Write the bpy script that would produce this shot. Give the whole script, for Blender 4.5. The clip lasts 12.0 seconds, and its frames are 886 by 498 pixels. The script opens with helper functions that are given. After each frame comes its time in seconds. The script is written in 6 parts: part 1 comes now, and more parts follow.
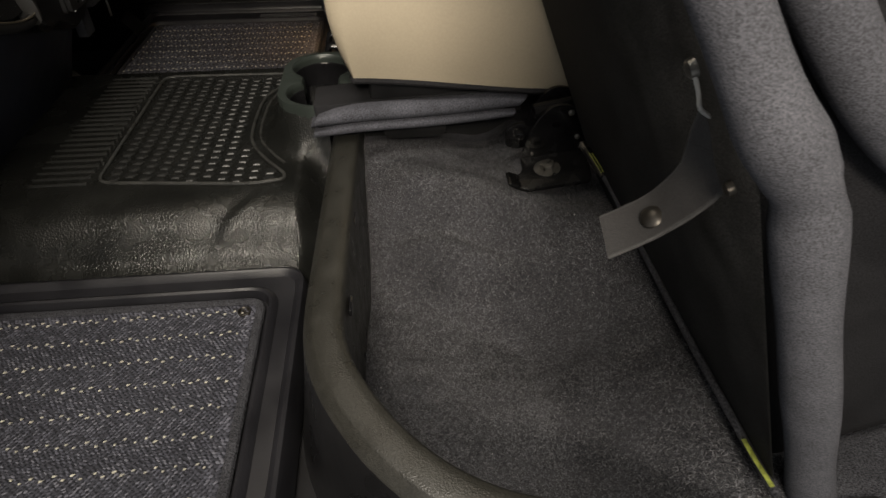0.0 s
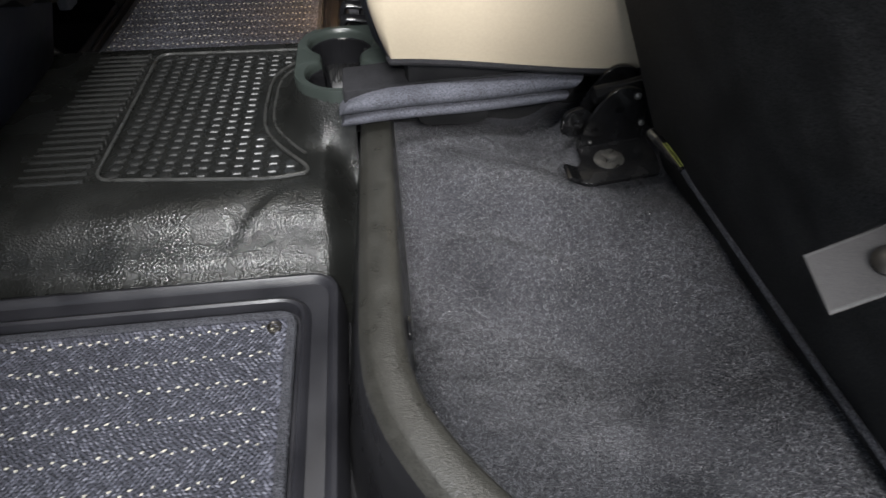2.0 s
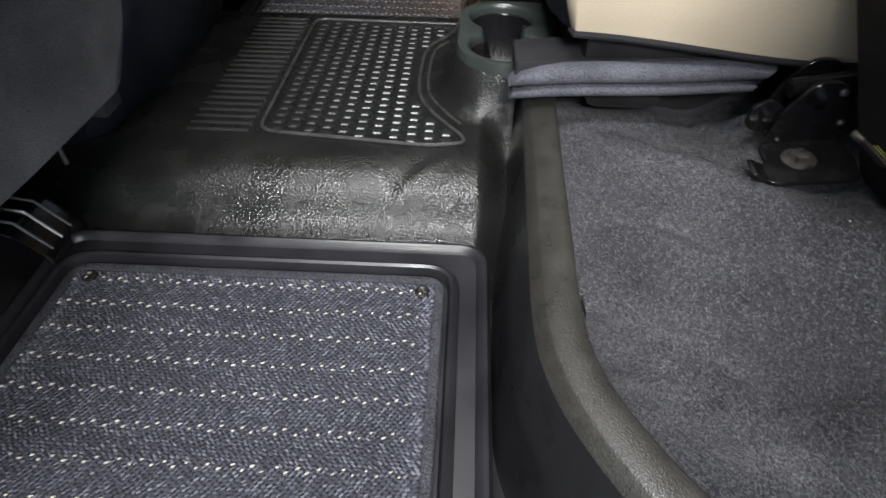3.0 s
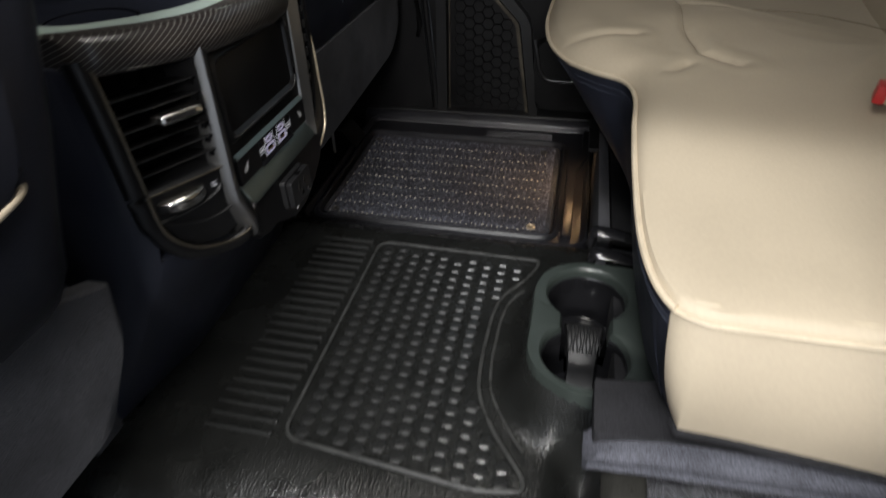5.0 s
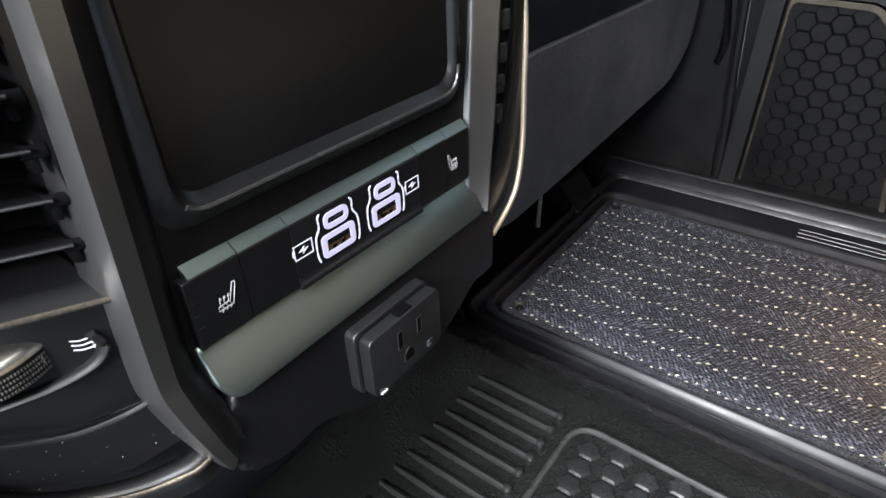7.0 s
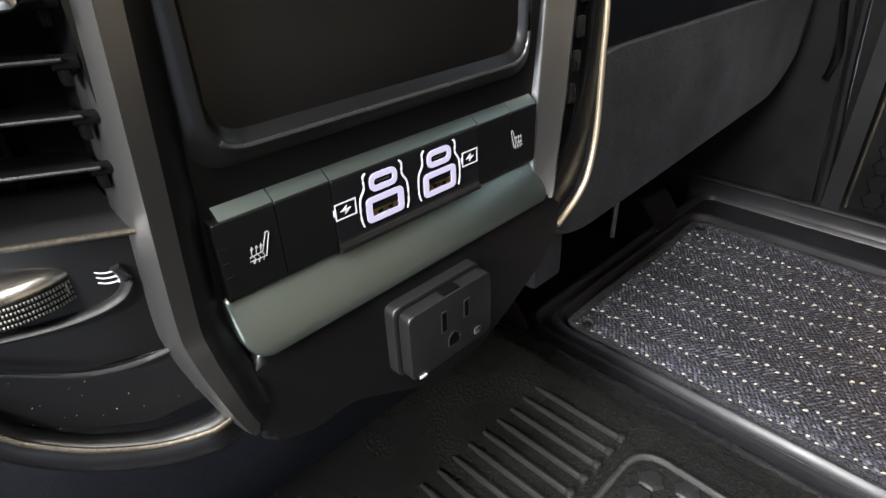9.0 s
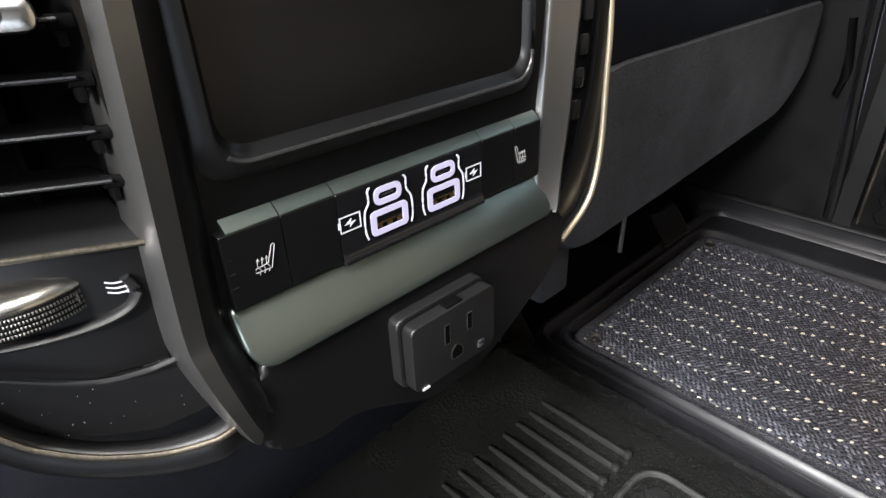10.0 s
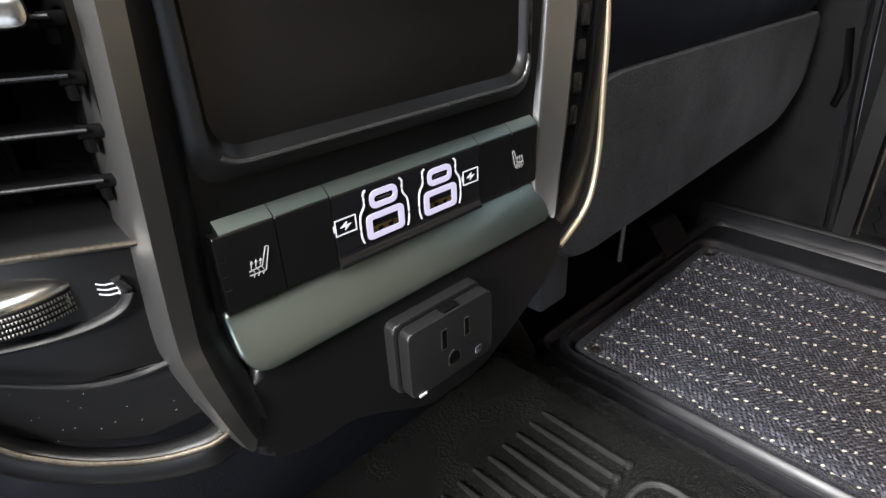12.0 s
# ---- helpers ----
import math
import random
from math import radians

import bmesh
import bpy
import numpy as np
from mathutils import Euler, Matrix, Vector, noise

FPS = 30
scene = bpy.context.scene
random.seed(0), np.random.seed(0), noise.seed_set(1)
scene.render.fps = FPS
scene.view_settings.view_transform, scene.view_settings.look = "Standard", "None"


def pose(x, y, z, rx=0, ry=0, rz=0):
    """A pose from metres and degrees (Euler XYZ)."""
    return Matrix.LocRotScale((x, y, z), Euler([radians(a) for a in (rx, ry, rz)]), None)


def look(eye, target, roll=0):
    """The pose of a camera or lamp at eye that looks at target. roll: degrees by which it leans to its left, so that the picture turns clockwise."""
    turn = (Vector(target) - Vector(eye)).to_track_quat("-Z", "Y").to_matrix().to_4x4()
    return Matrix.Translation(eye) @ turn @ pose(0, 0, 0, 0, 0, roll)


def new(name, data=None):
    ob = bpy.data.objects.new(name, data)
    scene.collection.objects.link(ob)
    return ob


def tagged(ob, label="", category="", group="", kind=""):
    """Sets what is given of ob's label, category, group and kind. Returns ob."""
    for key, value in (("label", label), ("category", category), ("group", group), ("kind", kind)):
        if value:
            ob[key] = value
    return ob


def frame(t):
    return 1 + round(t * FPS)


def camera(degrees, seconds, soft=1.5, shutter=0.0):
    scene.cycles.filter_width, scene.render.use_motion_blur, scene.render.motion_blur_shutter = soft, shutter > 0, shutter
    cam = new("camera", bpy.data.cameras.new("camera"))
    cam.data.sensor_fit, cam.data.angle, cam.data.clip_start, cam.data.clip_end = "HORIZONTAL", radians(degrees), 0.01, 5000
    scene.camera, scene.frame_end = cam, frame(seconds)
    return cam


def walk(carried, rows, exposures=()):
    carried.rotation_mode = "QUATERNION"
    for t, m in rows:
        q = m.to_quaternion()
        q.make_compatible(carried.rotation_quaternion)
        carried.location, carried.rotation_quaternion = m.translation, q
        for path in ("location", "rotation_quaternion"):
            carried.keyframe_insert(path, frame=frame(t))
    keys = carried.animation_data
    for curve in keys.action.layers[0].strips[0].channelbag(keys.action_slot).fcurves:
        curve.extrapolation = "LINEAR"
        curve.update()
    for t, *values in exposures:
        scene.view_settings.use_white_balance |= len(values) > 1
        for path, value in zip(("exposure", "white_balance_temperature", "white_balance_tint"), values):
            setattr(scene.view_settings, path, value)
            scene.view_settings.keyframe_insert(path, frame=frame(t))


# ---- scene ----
cam = camera(75.0, 12.0, shutter=0.4)
PATH = [
    (0, (0.228, -0.863, 0.51), (0.374, 0.659, -0.779), 0.1),
    (0.5, (0.202, -0.847, 0.507), (0.362, 0.672, -0.785), 0.2),
    (1, (0.191, -0.822, 0.494), (0.367, 0.682, -0.812), 0.3),
    (1.5, (0.209, -0.804, 0.486), (0.398, 0.671, -0.851), 0.5),
    (2, (0.16, -0.773, 0.487), (0.36, 0.676, -0.877), 0.7),
    (2.5, (0.094, -0.77, 0.463), (0.221, 0.685, -0.903), 1.0),
    (2.7, (0.072, -0.777, 0.451), (0.129, 0.685, -0.914), 1.1),
    (4.3, (0.074, -0.626, 0.55), (-0.262, 0.739, -0.873), -2.0),
    (4.5, (0.081, -0.588, 0.568), (-0.265, 0.806, -0.825), -2.1),
    (5, (0.079, -0.476, 0.59), (-0.3, 1.07, -0.621), -2.1),
    (5.5, (0.043, -0.333, 0.544), (-0.339, 1.246, -0.622), -2.0),
    (6, (-0.025, -0.22, 0.501), (-0.521, 1.349, -0.636), -1.3),
    (6.5, (-0.072, -0.128, 0.451), (-0.941, 1.295, -0.654), -2.0),
    (7, (-0.074, -0.108, 0.432), (-1.107, 1.21, -0.661), -2.2),
    (9, (-0.071, -0.098, 0.407), (-1.322, 1.079, -0.618), -2.5),
    (9.5, (-0.067, -0.098, 0.406), (-1.344, 1.072, -0.593), -2.6),
    (10, (-0.067, -0.098, 0.408), (-1.36, 1.072, -0.572), -2.7),
    (10.5, (-0.065, -0.097, 0.407), (-1.364, 1.075, -0.561), -2.6),
    (11, (-0.065, -0.098, 0.405), (-1.371, 1.078, -0.55), -2.8),
    (11.5, (-0.065, -0.097, 0.405), (-1.373, 1.081, -0.545), -2.7),
    (12, (-0.066, -0.097, 0.404), (-1.375, 1.087, -0.537), -2.8),
]
EXPOSURES = [(0.0, -0.30, 7900, 10), (0.7, -0.05, 7400, 10), (1.0, 0.17, 7300, 10), (1.5, 0.70, 6700, 10), (2.5, 0.80, 6500, 10), (4.3, 0.75, 6600, 10), (4.6, 0.67, 6600, 10), (5.2, 0.30, 6600, 10),
             (5.6, 0.25, 6300, 10), (6.0, 1.30, 6000, 10), (6.5, 1.83, 6100, 10), (7.2, 1.98, 6300, 10), (9.0, 1.97, 6600, 10), (12.0, 1.97, 6600, 10)]
walk(cam, [(t, look(eye, target, roll)) for t, eye, target, roll in PATH], EXPOSURES)

# ---- light: a garage tube above the open door, a low light added at the door side, the dome lamp of the cab, dim surroundings ----
world = bpy.data.worlds.new("garage")
scene.world = world
world.use_nodes = True
world.node_tree.nodes["Background"].inputs[0].default_value = (0.75, 0.85, 1.0, 1)
world.node_tree.nodes["Background"].inputs[1].default_value = 0.58


def area_lamp(name, m, size_x, size_y, power, colour, spread=180):
    data = bpy.data.lights.new(name, "AREA")
    data.shape, data.size, data.size_y, data.energy, data.color = "RECTANGLE", size_x, size_y, power, colour
    ob = new(name, data)
    ob.matrix_world = m
    data.spread = radians(spread)
    return ob


area_lamp("garage_tube_light", look((-0.15, -1.45, 2.50), (0.05, -0.15, 0.15)), 0.90, 0.10, 50.0, (0.97, 0.98, 1.0))
area_lamp("dome_lamp_light", look((0.02, -0.22, 1.15), (0.04, -0.22, 0.0)), 0.42, 0.26, 2.1, (1.0, 0.97, 0.92), 172)
# unseen low light, added for the liner's highlights and the cushion's side
area_lamp("added_door_side_light", look((0.18, -1.75, 1.12), (0.10, -0.20, 0.10)), 0.36, 0.20, 3.1, (1.0, 0.98, 0.96), 60)
# amber light added for the brown glow on the far tray
area_lamp("added_amber_light", look((0.126, 0.50, 0.112), (0.055, 0.50, 0.0)), 0.012, 0.10, 0.19, (1.0, 0.62, 0.30), 130)


# ---- materials ----
def material(name, colour, rough=0.5, metal=0.0, mottle=(40, 0.15), fine=(900, 0.1), bump=(600, 0.2, 0.0004), bump2=None,
             spec=0.5, rough_var=0.1, kind="NOISE"):
    """Colour with coarse mottling and fine grain, roughness variation and fine relief."""
    m = bpy.data.materials.new(name)
    m.use_nodes = True
    nt = m.node_tree
    p = nt.nodes["Principled BSDF"]
    co = nt.nodes.new("ShaderNodeTexCoord").outputs["Object"]

    def tex(scale, detail=3):
        n = nt.nodes.new("ShaderNodeTexNoise")
        n.inputs["Scale"].default_value, n.inputs["Detail"].default_value = scale, detail
        nt.links.new(co, n.inputs["Vector"])
        return n.outputs["Fac"]

    def vary(fac, amount, src):
        r = nt.nodes.new("ShaderNodeMapRange")
        r.inputs["From Min"].default_value, r.inputs["From Max"].default_value = 0.3, 0.7
        r.inputs["To Min"].default_value, r.inputs["To Max"].default_value = 1 - amount, 1 + amount
        nt.links.new(fac, r.inputs["Value"])
        v = nt.nodes.new("ShaderNodeVectorMath")
        v.operation = "SCALE"
        if isinstance(src, tuple):
            v.inputs[0].default_value = src[:3]
        else:
            nt.links.new(src, v.inputs[0])
        nt.links.new(r.outputs[0], v.inputs["Scale"])
        return v.outputs[0]

    coarse = tex(mottle[0])
    c = vary(coarse, mottle[1], colour)
    c = vary(tex(fine[0], 2), fine[1], c)
    nt.links.new(c, p.inputs["Base Color"])
    r = nt.nodes.new("ShaderNodeMapRange")
    r.inputs["From Min"].default_value, r.inputs["From Max"].default_value = 0.3, 0.7
    r.inputs["To Min"].default_value, r.inputs["To Max"].default_value = max(0.02, rough - rough_var), min(1, rough + rough_var)
    nt.links.new(coarse, r.inputs["Value"])
    nt.links.new(r.outputs[0], p.inputs["Roughness"])
    p.inputs["Metallic"].default_value = metal
    p.inputs["Specular IOR Level"].default_value = spec
    last = None
    for b in (bump, bump2):
        if not b:
            continue
        n = nt.nodes.new("ShaderNodeBump")
        n.inputs["Strength"].default_value, n.inputs["Distance"].default_value = b[1], b[2]
        if kind == "CELL" and b is bump:
            v = nt.nodes.new("ShaderNodeTexVoronoi")
            v.inputs["Scale"].default_value = b[0]
            nt.links.new(co, v.inputs["Vector"])
            nt.links.new(v.outputs["Distance"], n.inputs["Height"])
        else:
            nt.links.new(tex(b[0], 4), n.inputs["Height"])
        if last:
            nt.links.new(last, n.inputs["Normal"])
        last = n.outputs["Normal"]
    if last:
        nt.links.new(last, p.inputs["Normal"])
    return m


RUBBER = material("black_rubber_leathergrain", (0.0100, 0.0104, 0.0098), 0.26, 0, (18, 0.2), (700, 0.15), (400, 0.9, 0.0007), None, spec=0.45, kind="CELL")
RUBBER_SMOOTH = material("black_rubber_smooth", (0.016, 0.0165, 0.016), 0.34, 0, (22, 0.2), (800, 0.12), (900, 0.25, 0.0004))
# the liner's rubber made paler: the bead's highlight is put into the colour
RUBBER_BEAD = material("highlight_grey_rubber_bead", (0.034, 0.0345, 0.033), 0.33, 0, (60, 0.25), (800, 0.15), None)
STUD = material("lighter_black_stud_rubber", (0.016, 0.0165, 0.0162), 0.24, 0, (60, 0.2), (800, 0.12), (900, 0.15, 0.0003))
TRAY = material("grey_black_rubber_tray", (0.015, 0.015, 0.018), 0.38, 0, (16, 0.2), (500, 0.1), (1100, 0.2, 0.0003))
PLASTIC = material("black_grained_plastic", (0.012, 0.012, 0.0125), 0.36, 0, (12, 0.12), (1500, 0.08), (2200, 0.12, 0.00012), rough_var=0.05)
GLOSS = material("gloss_black_plastic", (0.008, 0.008, 0.009), 0.14, 0, (30, 0.15), (900, 0.1), None, rough_var=0.05)
CONSOLE = material("satin_black_console_plastic", (0.0050, 0.0050, 0.0054), 0.33, 0, (9, 0.08), (1800, 0.06), (2600, 0.06, 0.00005), rough_var=0.03, spec=0.4)
VANE = material("dull_black_vane_plastic", (0.0035, 0.0035, 0.0038), 0.42, 0, (20, 0.1), (900, 0.1), None, spec=0.3)
BEADMAT = material("satin_grey_bead", (0.025, 0.025, 0.025), 0.26, 0.0, (20, 0.1), (900, 0.1), None)
# near-black, hardly any gloss: shade of hollows and hidden parts put into the colour
HOLLOW = material("shade_black_plastic", (0.0018, 0.0018, 0.002), 0.7, 0, (20, 0.1), (900, 0.1), None, spec=0.06)
DIMPRINT = material("grey_print", (0.33, 0.33, 0.33), 0.6, 0, (50, 0.03), (900, 0.03), None)
AGED = material("dull_bronze_chrome", (0.115, 0.100, 0.078), 0.46, 0.9, (30, 0.3), (900, 0.25), (1500, 0.2, 0.0002))
SOFT = material("matt_black_plastic", (0.0062, 0.0062, 0.0068), 0.5, 0, (25, 0.2), (900, 0.12), (1200, 0.2, 0.0002), spec=0.4)
DOORSKIN = material("dull_black_door_plastic", (0.0055, 0.0055, 0.0060), 0.58, 0, (25, 0.2), (900, 0.12), (1200, 0.2, 0.0002), spec=0.22)
RAILMAT = material("worn_black_sill_plastic", (0.027, 0.0263, 0.0232), 0.36, 0, (45, 0.12), (500, 0.3), (700, 0.6, 0.0004), (60, 0.1, 0.001), kind="CELL")
GLOSS_WALL = material("smooth_black_plastic", (0.012, 0.012, 0.013), 0.32, 0, (14, 0.25), (600, 0.1), (900, 0.12, 0.0002))
NAVY = material("dark_navy_vinyl", (0.015, 0.017, 0.026), 0.45, 0, (14, 0.2), (500, 0.1), (700, 0.25, 0.0004), (40, 0.15, 0.002), spec=0.35, kind="CELL")
CARPET = material("charcoal_pile_carpet", (0.050, 0.0508, 0.0575), 0.95, 0, (14, 0.30), (900, 0.75), (900, 0.9, 0.0025), (60, 0.35, 0.006), spec=0.1)
DARKCARPET = material("black_needle_felt", (0.013, 0.013, 0.014), 0.9, 0, (20, 0.25), (1400, 0.5), (1600, 0.4, 0.0005), spec=0.15)
BOARDFELT = material("charcoal_backing_felt", (0.0185, 0.0180, 0.0178), 0.9, 0, (28, 0.5), (1100, 0.9), (1600, 0.4, 0.0005), spec=0.2)
LIDFELT = material("dark_grey_felt", (0.018, 0.018, 0.020), 0.9, 0, (25, 0.2), (900, 0.5), (900, 0.7, 0.001), spec=0.15)
PADFELT = material("slate_blue_felt", (0.074, 0.076, 0.090), 0.95, 0, (30, 0.18), (700, 0.5), (700, 0.9, 0.0014), (60, 0.15, 0.0015), spec=0.1)
FELT = material("blue_grey_felt", (0.088, 0.089, 0.101), 0.95, 0, (30, 0.16), (1100, 0.45), (1300, 0.6, 0.0006), (60, 0.2, 0.002), spec=0.1)
GREYFELT = material("grey_seat_back_felt", (0.080, 0.0805, 0.088), 0.9, 0, (16, 0.25), (900, 0.4), (900, 0.7, 0.001), spec=0.15)
BEIGE = material("beige_leather", (0.42, 0.358, 0.268), 0.56, 0, (7, 0.04), (350, 0.03), (620, 0.16, 0.0004), (9, 0.12, 0.010), spec=0.32, kind="CELL")
SEAM = material("brown_seam_thread", (0.20, 0.165, 0.12), 0.7, 0, (60, 0.1), (900, 0.1), None, spec=0.2)
BEIGEPIPE = material("beige_piping", (0.50, 0.425, 0.315), 0.5, 0, (30, 0.1), (600, 0.08), (700, 0.3, 0.0004))
SATIN = material("satin_gunmetal_paint", (0.235, 0.231, 0.227), 0.34, 0.92, (6, 0.05), (2500, 0.03), None, rough_var=0.03)
LEDGE = material("satin_grey_green_paint", (0.215, 0.255, 0.242), 0.34, 0.95, (6, 0.05), (2500, 0.03), None, rough_var=0.03)
RIM = material("pale_grey_green_plastic", (0.34, 0.41, 0.37), 0.42, 0.0, (10, 0.06), (1500, 0.05), (2000, 0.08, 0.0001))
CUPPLATE = material("grey_green_plastic", (0.033, 0.041, 0.037), 0.38, 0.1, (14, 0.15), (900, 0.08), (1300, 0.15, 0.0002))
CHROME = material("satin_chrome", (0.62, 0.60, 0.56), 0.22, 1.0, (20, 0.08), (900, 0.05), None, rough_var=0.06)
BRASS = material("champagne_chrome", (0.66, 0.56, 0.40), 0.30, 0.8, (20, 0.1), (900, 0.05), None, rough_var=0.06)
STEEL = material("black_painted_steel", (0.006, 0.006, 0.0065), 0.20, 0.0, (40, 0.3), (700, 0.2), (200, 0.2, 0.0006))
BOLT = material("oiled_steel", (0.20, 0.195, 0.185), 0.35, 0.9, (120, 0.3), (900, 0.2), (400, 0.2, 0.0003))
WEBBING = material("grey_webbing", (0.040, 0.039, 0.040), 0.85, 0, (40, 0.15), (2200, 0.3), (2600, 0.5, 0.0004), spec=0.2)
SELVEDGE = material("pale_grey_selvedge", (0.055, 0.054, 0.055), 0.85, 0, (60, 0.2), (2200, 0.3), (2600, 0.5, 0.0004), spec=0.2)
DULLSTUD = material("dull_bronze_stud", (0.06, 0.055, 0.05), 0.42, 0.8, (80, 0.2), (900, 0.1), None)
YELLOW = material("yellow_green_tag", (0.17, 0.19, 0.035), 0.6, 0, (200, 0.5), (900, 0.3), None)
THREAD = material("pale_yellow_yarn", (0.40, 0.385, 0.32), 0.9, 0, (300, 0.35), (900, 0.3), (1500, 0.6, 0.0006), spec=0.1)
STITCH = material("pale_blue_thread", (0.045, 0.052, 0.072), 0.8, 0, (300, 0.2), (900, 0.2), None, spec=0.2)
BINDING = material("slate_binding_tape", (0.046, 0.047, 0.054), 0.9, 0, (60, 0.2), (700, 0.6), (420, 1.0, 0.0030), spec=0.1)
PRINT = material("white_print", (0.75, 0.75, 0.75), 0.5, 0, (50, 0.03), (900, 0.03), None)
HEADLINER = material("grey_headliner", (0.50, 0.50, 0.48), 0.95, 0, (10, 0.1), (600, 0.2), (700, 0.5, 0.001), spec=0.1)
REDMAT = material("red_plastic", (0.45, 0.02, 0.02), 0.4, 0, (60, 0.1), (900, 0.05), None)
GOLD = material("brass_contacts", (0.75, 0.48, 0.18), 0.35, 1.0, (200, 0.1), (900, 0.1), None)


def glowing(name, colour, strength):
    m = bpy.data.materials.new(name)
    m.use_nodes = True
    p = m.node_tree.nodes["Principled BSDF"]
    p.inputs["Base Color"].default_value = (*[c * 0.35 for c in colour], 1)
    p.inputs["Emission Color"].default_value = (*colour, 1)
    p.inputs["Emission Strength"].default_value = strength
    return m


USBGLOW = glowing("backlit_port_surround", (0.74, 0.70, 0.96), 0.155)
ICONGLOW = glowing("backlit_icon", (0.9, 0.92, 1.0), 0.14)


def tinted_glass(name):
    m = bpy.data.materials.new(name)
    m.use_nodes = True
    p = m.node_tree.nodes["Principled BSDF"]
    p.inputs["Base Color"].default_value = (0.55, 0.58, 0.56, 1)
    p.inputs["Transmission Weight"].default_value, p.inputs["Roughness"].default_value, p.inputs["IOR"].default_value = 1.0, 0.0, 1.45
    return m


GLASS = tinted_glass("tinted_window_glass")


def woven(name):
    """Slate-blue flat-weave carpet, the twill turning at every stripe."""
    m = bpy.data.materials.new(name)
    m.use_nodes = True
    nt = m.node_tree
    p = nt.nodes["Principled BSDF"]
    co = nt.nodes.new("ShaderNodeTexCoord").outputs["Object"]
    sep = nt.nodes.new("ShaderNodeSeparateXYZ")
    nt.links.new(co, sep.inputs[0])

    def math_node(op, a, b=None, c=None):
        n = nt.nodes.new("ShaderNodeMath")
        n.operation = op
        for k, v in enumerate((a, b, c)):
            if v is None:
                continue
            if isinstance(v, (int, float)):
                n.inputs[k].default_value = v
            else:
                nt.links.new(v, n.inputs[k])
        return n.outputs[0]

    row = math_node("FLOOR", math_node("DIVIDE", sep.outputs["Y"], 0.034))
    sign = math_node("SUBTRACT", math_node("MULTIPLY", math_node("PINGPONG", row, 1), 2), 1)
    slant = math_node("MULTIPLY", math_node("MULTIPLY", sep.outputs["Y"], 1.35), sign)
    wob = nt.nodes.new("ShaderNodeTexNoise")
    wob.inputs["Scale"].default_value = 130
    nt.links.new(co, wob.inputs["Vector"])
    u = math_node("ADD", math_node("ADD", sep.outputs["X"], slant), math_node("MULTIPLY", wob.outputs["Fac"], 0.005))
    wave = math_node("SINE", math_node("MULTIPLY", u, 2 * math.pi / 0.0075))
    v = math_node("SUBTRACT", sep.outputs["Y"], math_node("MULTIPLY", sep.outputs["X"], sign))
    cross = math_node("SINE", math_node("MULTIPLY", v, 2 * math.pi / 0.0052))
    h = math_node("ADD", math_node("MULTIPLY", wave, 0.65), math_node("MULTIPLY", cross, 0.35))
    big = nt.nodes.new("ShaderNodeTexNoise")
    big.inputs["Scale"].default_value = 14
    nt.links.new(co, big.inputs["Vector"])
    fuzz = nt.nodes.new("ShaderNodeTexNoise")
    fuzz.inputs["Scale"].default_value, fuzz.inputs["Detail"].default_value = 900, 2
    nt.links.new(co, fuzz.inputs["Vector"])
    k = math_node("ADD", math_node("MULTIPLY", h, 0.42), math_node("ADD", math_node("MULTIPLY", big.outputs["Fac"], 0.5), math_node("MULTIPLY", fuzz.outputs["Fac"], 1.0)))
    ramp = nt.nodes.new("ShaderNodeValToRGB")
    ramp.color_ramp.elements[0].position, ramp.color_ramp.elements[0].color = 0.15, (0.008, 0.0085, 0.011, 1)
    ramp.color_ramp.elements[1].position, ramp.color_ramp.elements[1].color = 1.0, (0.045, 0.047, 0.058, 1)
    nt.links.new(k, ramp.inputs[0])
    nt.links.new(ramp.outputs[0], p.inputs["Base Color"])
    p.inputs["Roughness"].default_value, p.inputs["Specular IOR Level"].default_value = 0.9, 0.15
    b = nt.nodes.new("ShaderNodeBump")
    b.inputs["Strength"].default_value, b.inputs["Distance"].default_value = 0.8, 0.0012
    nt.links.new(math_node("ADD", h, math_node("MULTIPLY", fuzz.outputs["Fac"], 1.0)), b.inputs["Height"])
    nt.links.new(b.outputs[0], p.inputs["Normal"])
    return m


WEAVE = woven("slate_blue_herringbone_carpet")


def carbon(name):
    """Glossy dark trim with pale diagonal pinstripes."""
    m = bpy.data.materials.new(name)
    m.use_nodes = True
    nt = m.node_tree
    p = nt.nodes["Principled BSDF"]
    co = nt.nodes.new("ShaderNodeTexCoord").outputs["Object"]
    dot = nt.nodes.new("ShaderNodeVectorMath")
    dot.operation = "DOT_PRODUCT"
    dot.inputs[1].default_value = (-0.40, -0.42, 1.0)
    nt.links.new(co, dot.inputs[0])
    mp = nt.nodes.new("ShaderNodeCombineXYZ")
    nt.links.new(dot.outputs["Value"], mp.inputs["Z"])
    w = nt.nodes.new("ShaderNodeTexWave")
    w.bands_direction, w.inputs["Scale"].default_value, w.inputs["Distortion"].default_value = "Z", 84.0, 0.0
    w.inputs["Detail Scale"].default_value = 40
    nt.links.new(mp.outputs[0], w.inputs["Vector"])
    ramp = nt.nodes.new("ShaderNodeValToRGB")
    ramp.color_ramp.elements[0].position, ramp.color_ramp.elements[0].color = 0.86, (0.018, 0.014, 0.013, 1)
    ramp.color_ramp.elements[1].position, ramp.color_ramp.elements[1].color = 1.0, (0.15, 0.15, 0.135, 1)
    nt.links.new(w.outputs["Fac"], ramp.inputs[0])
    nt.links.new(ramp.outputs[0], p.inputs["Base Color"])
    p.inputs["Roughness"].default_value = 0.33
    return m


CARBON = carbon("pinstriped_trim")


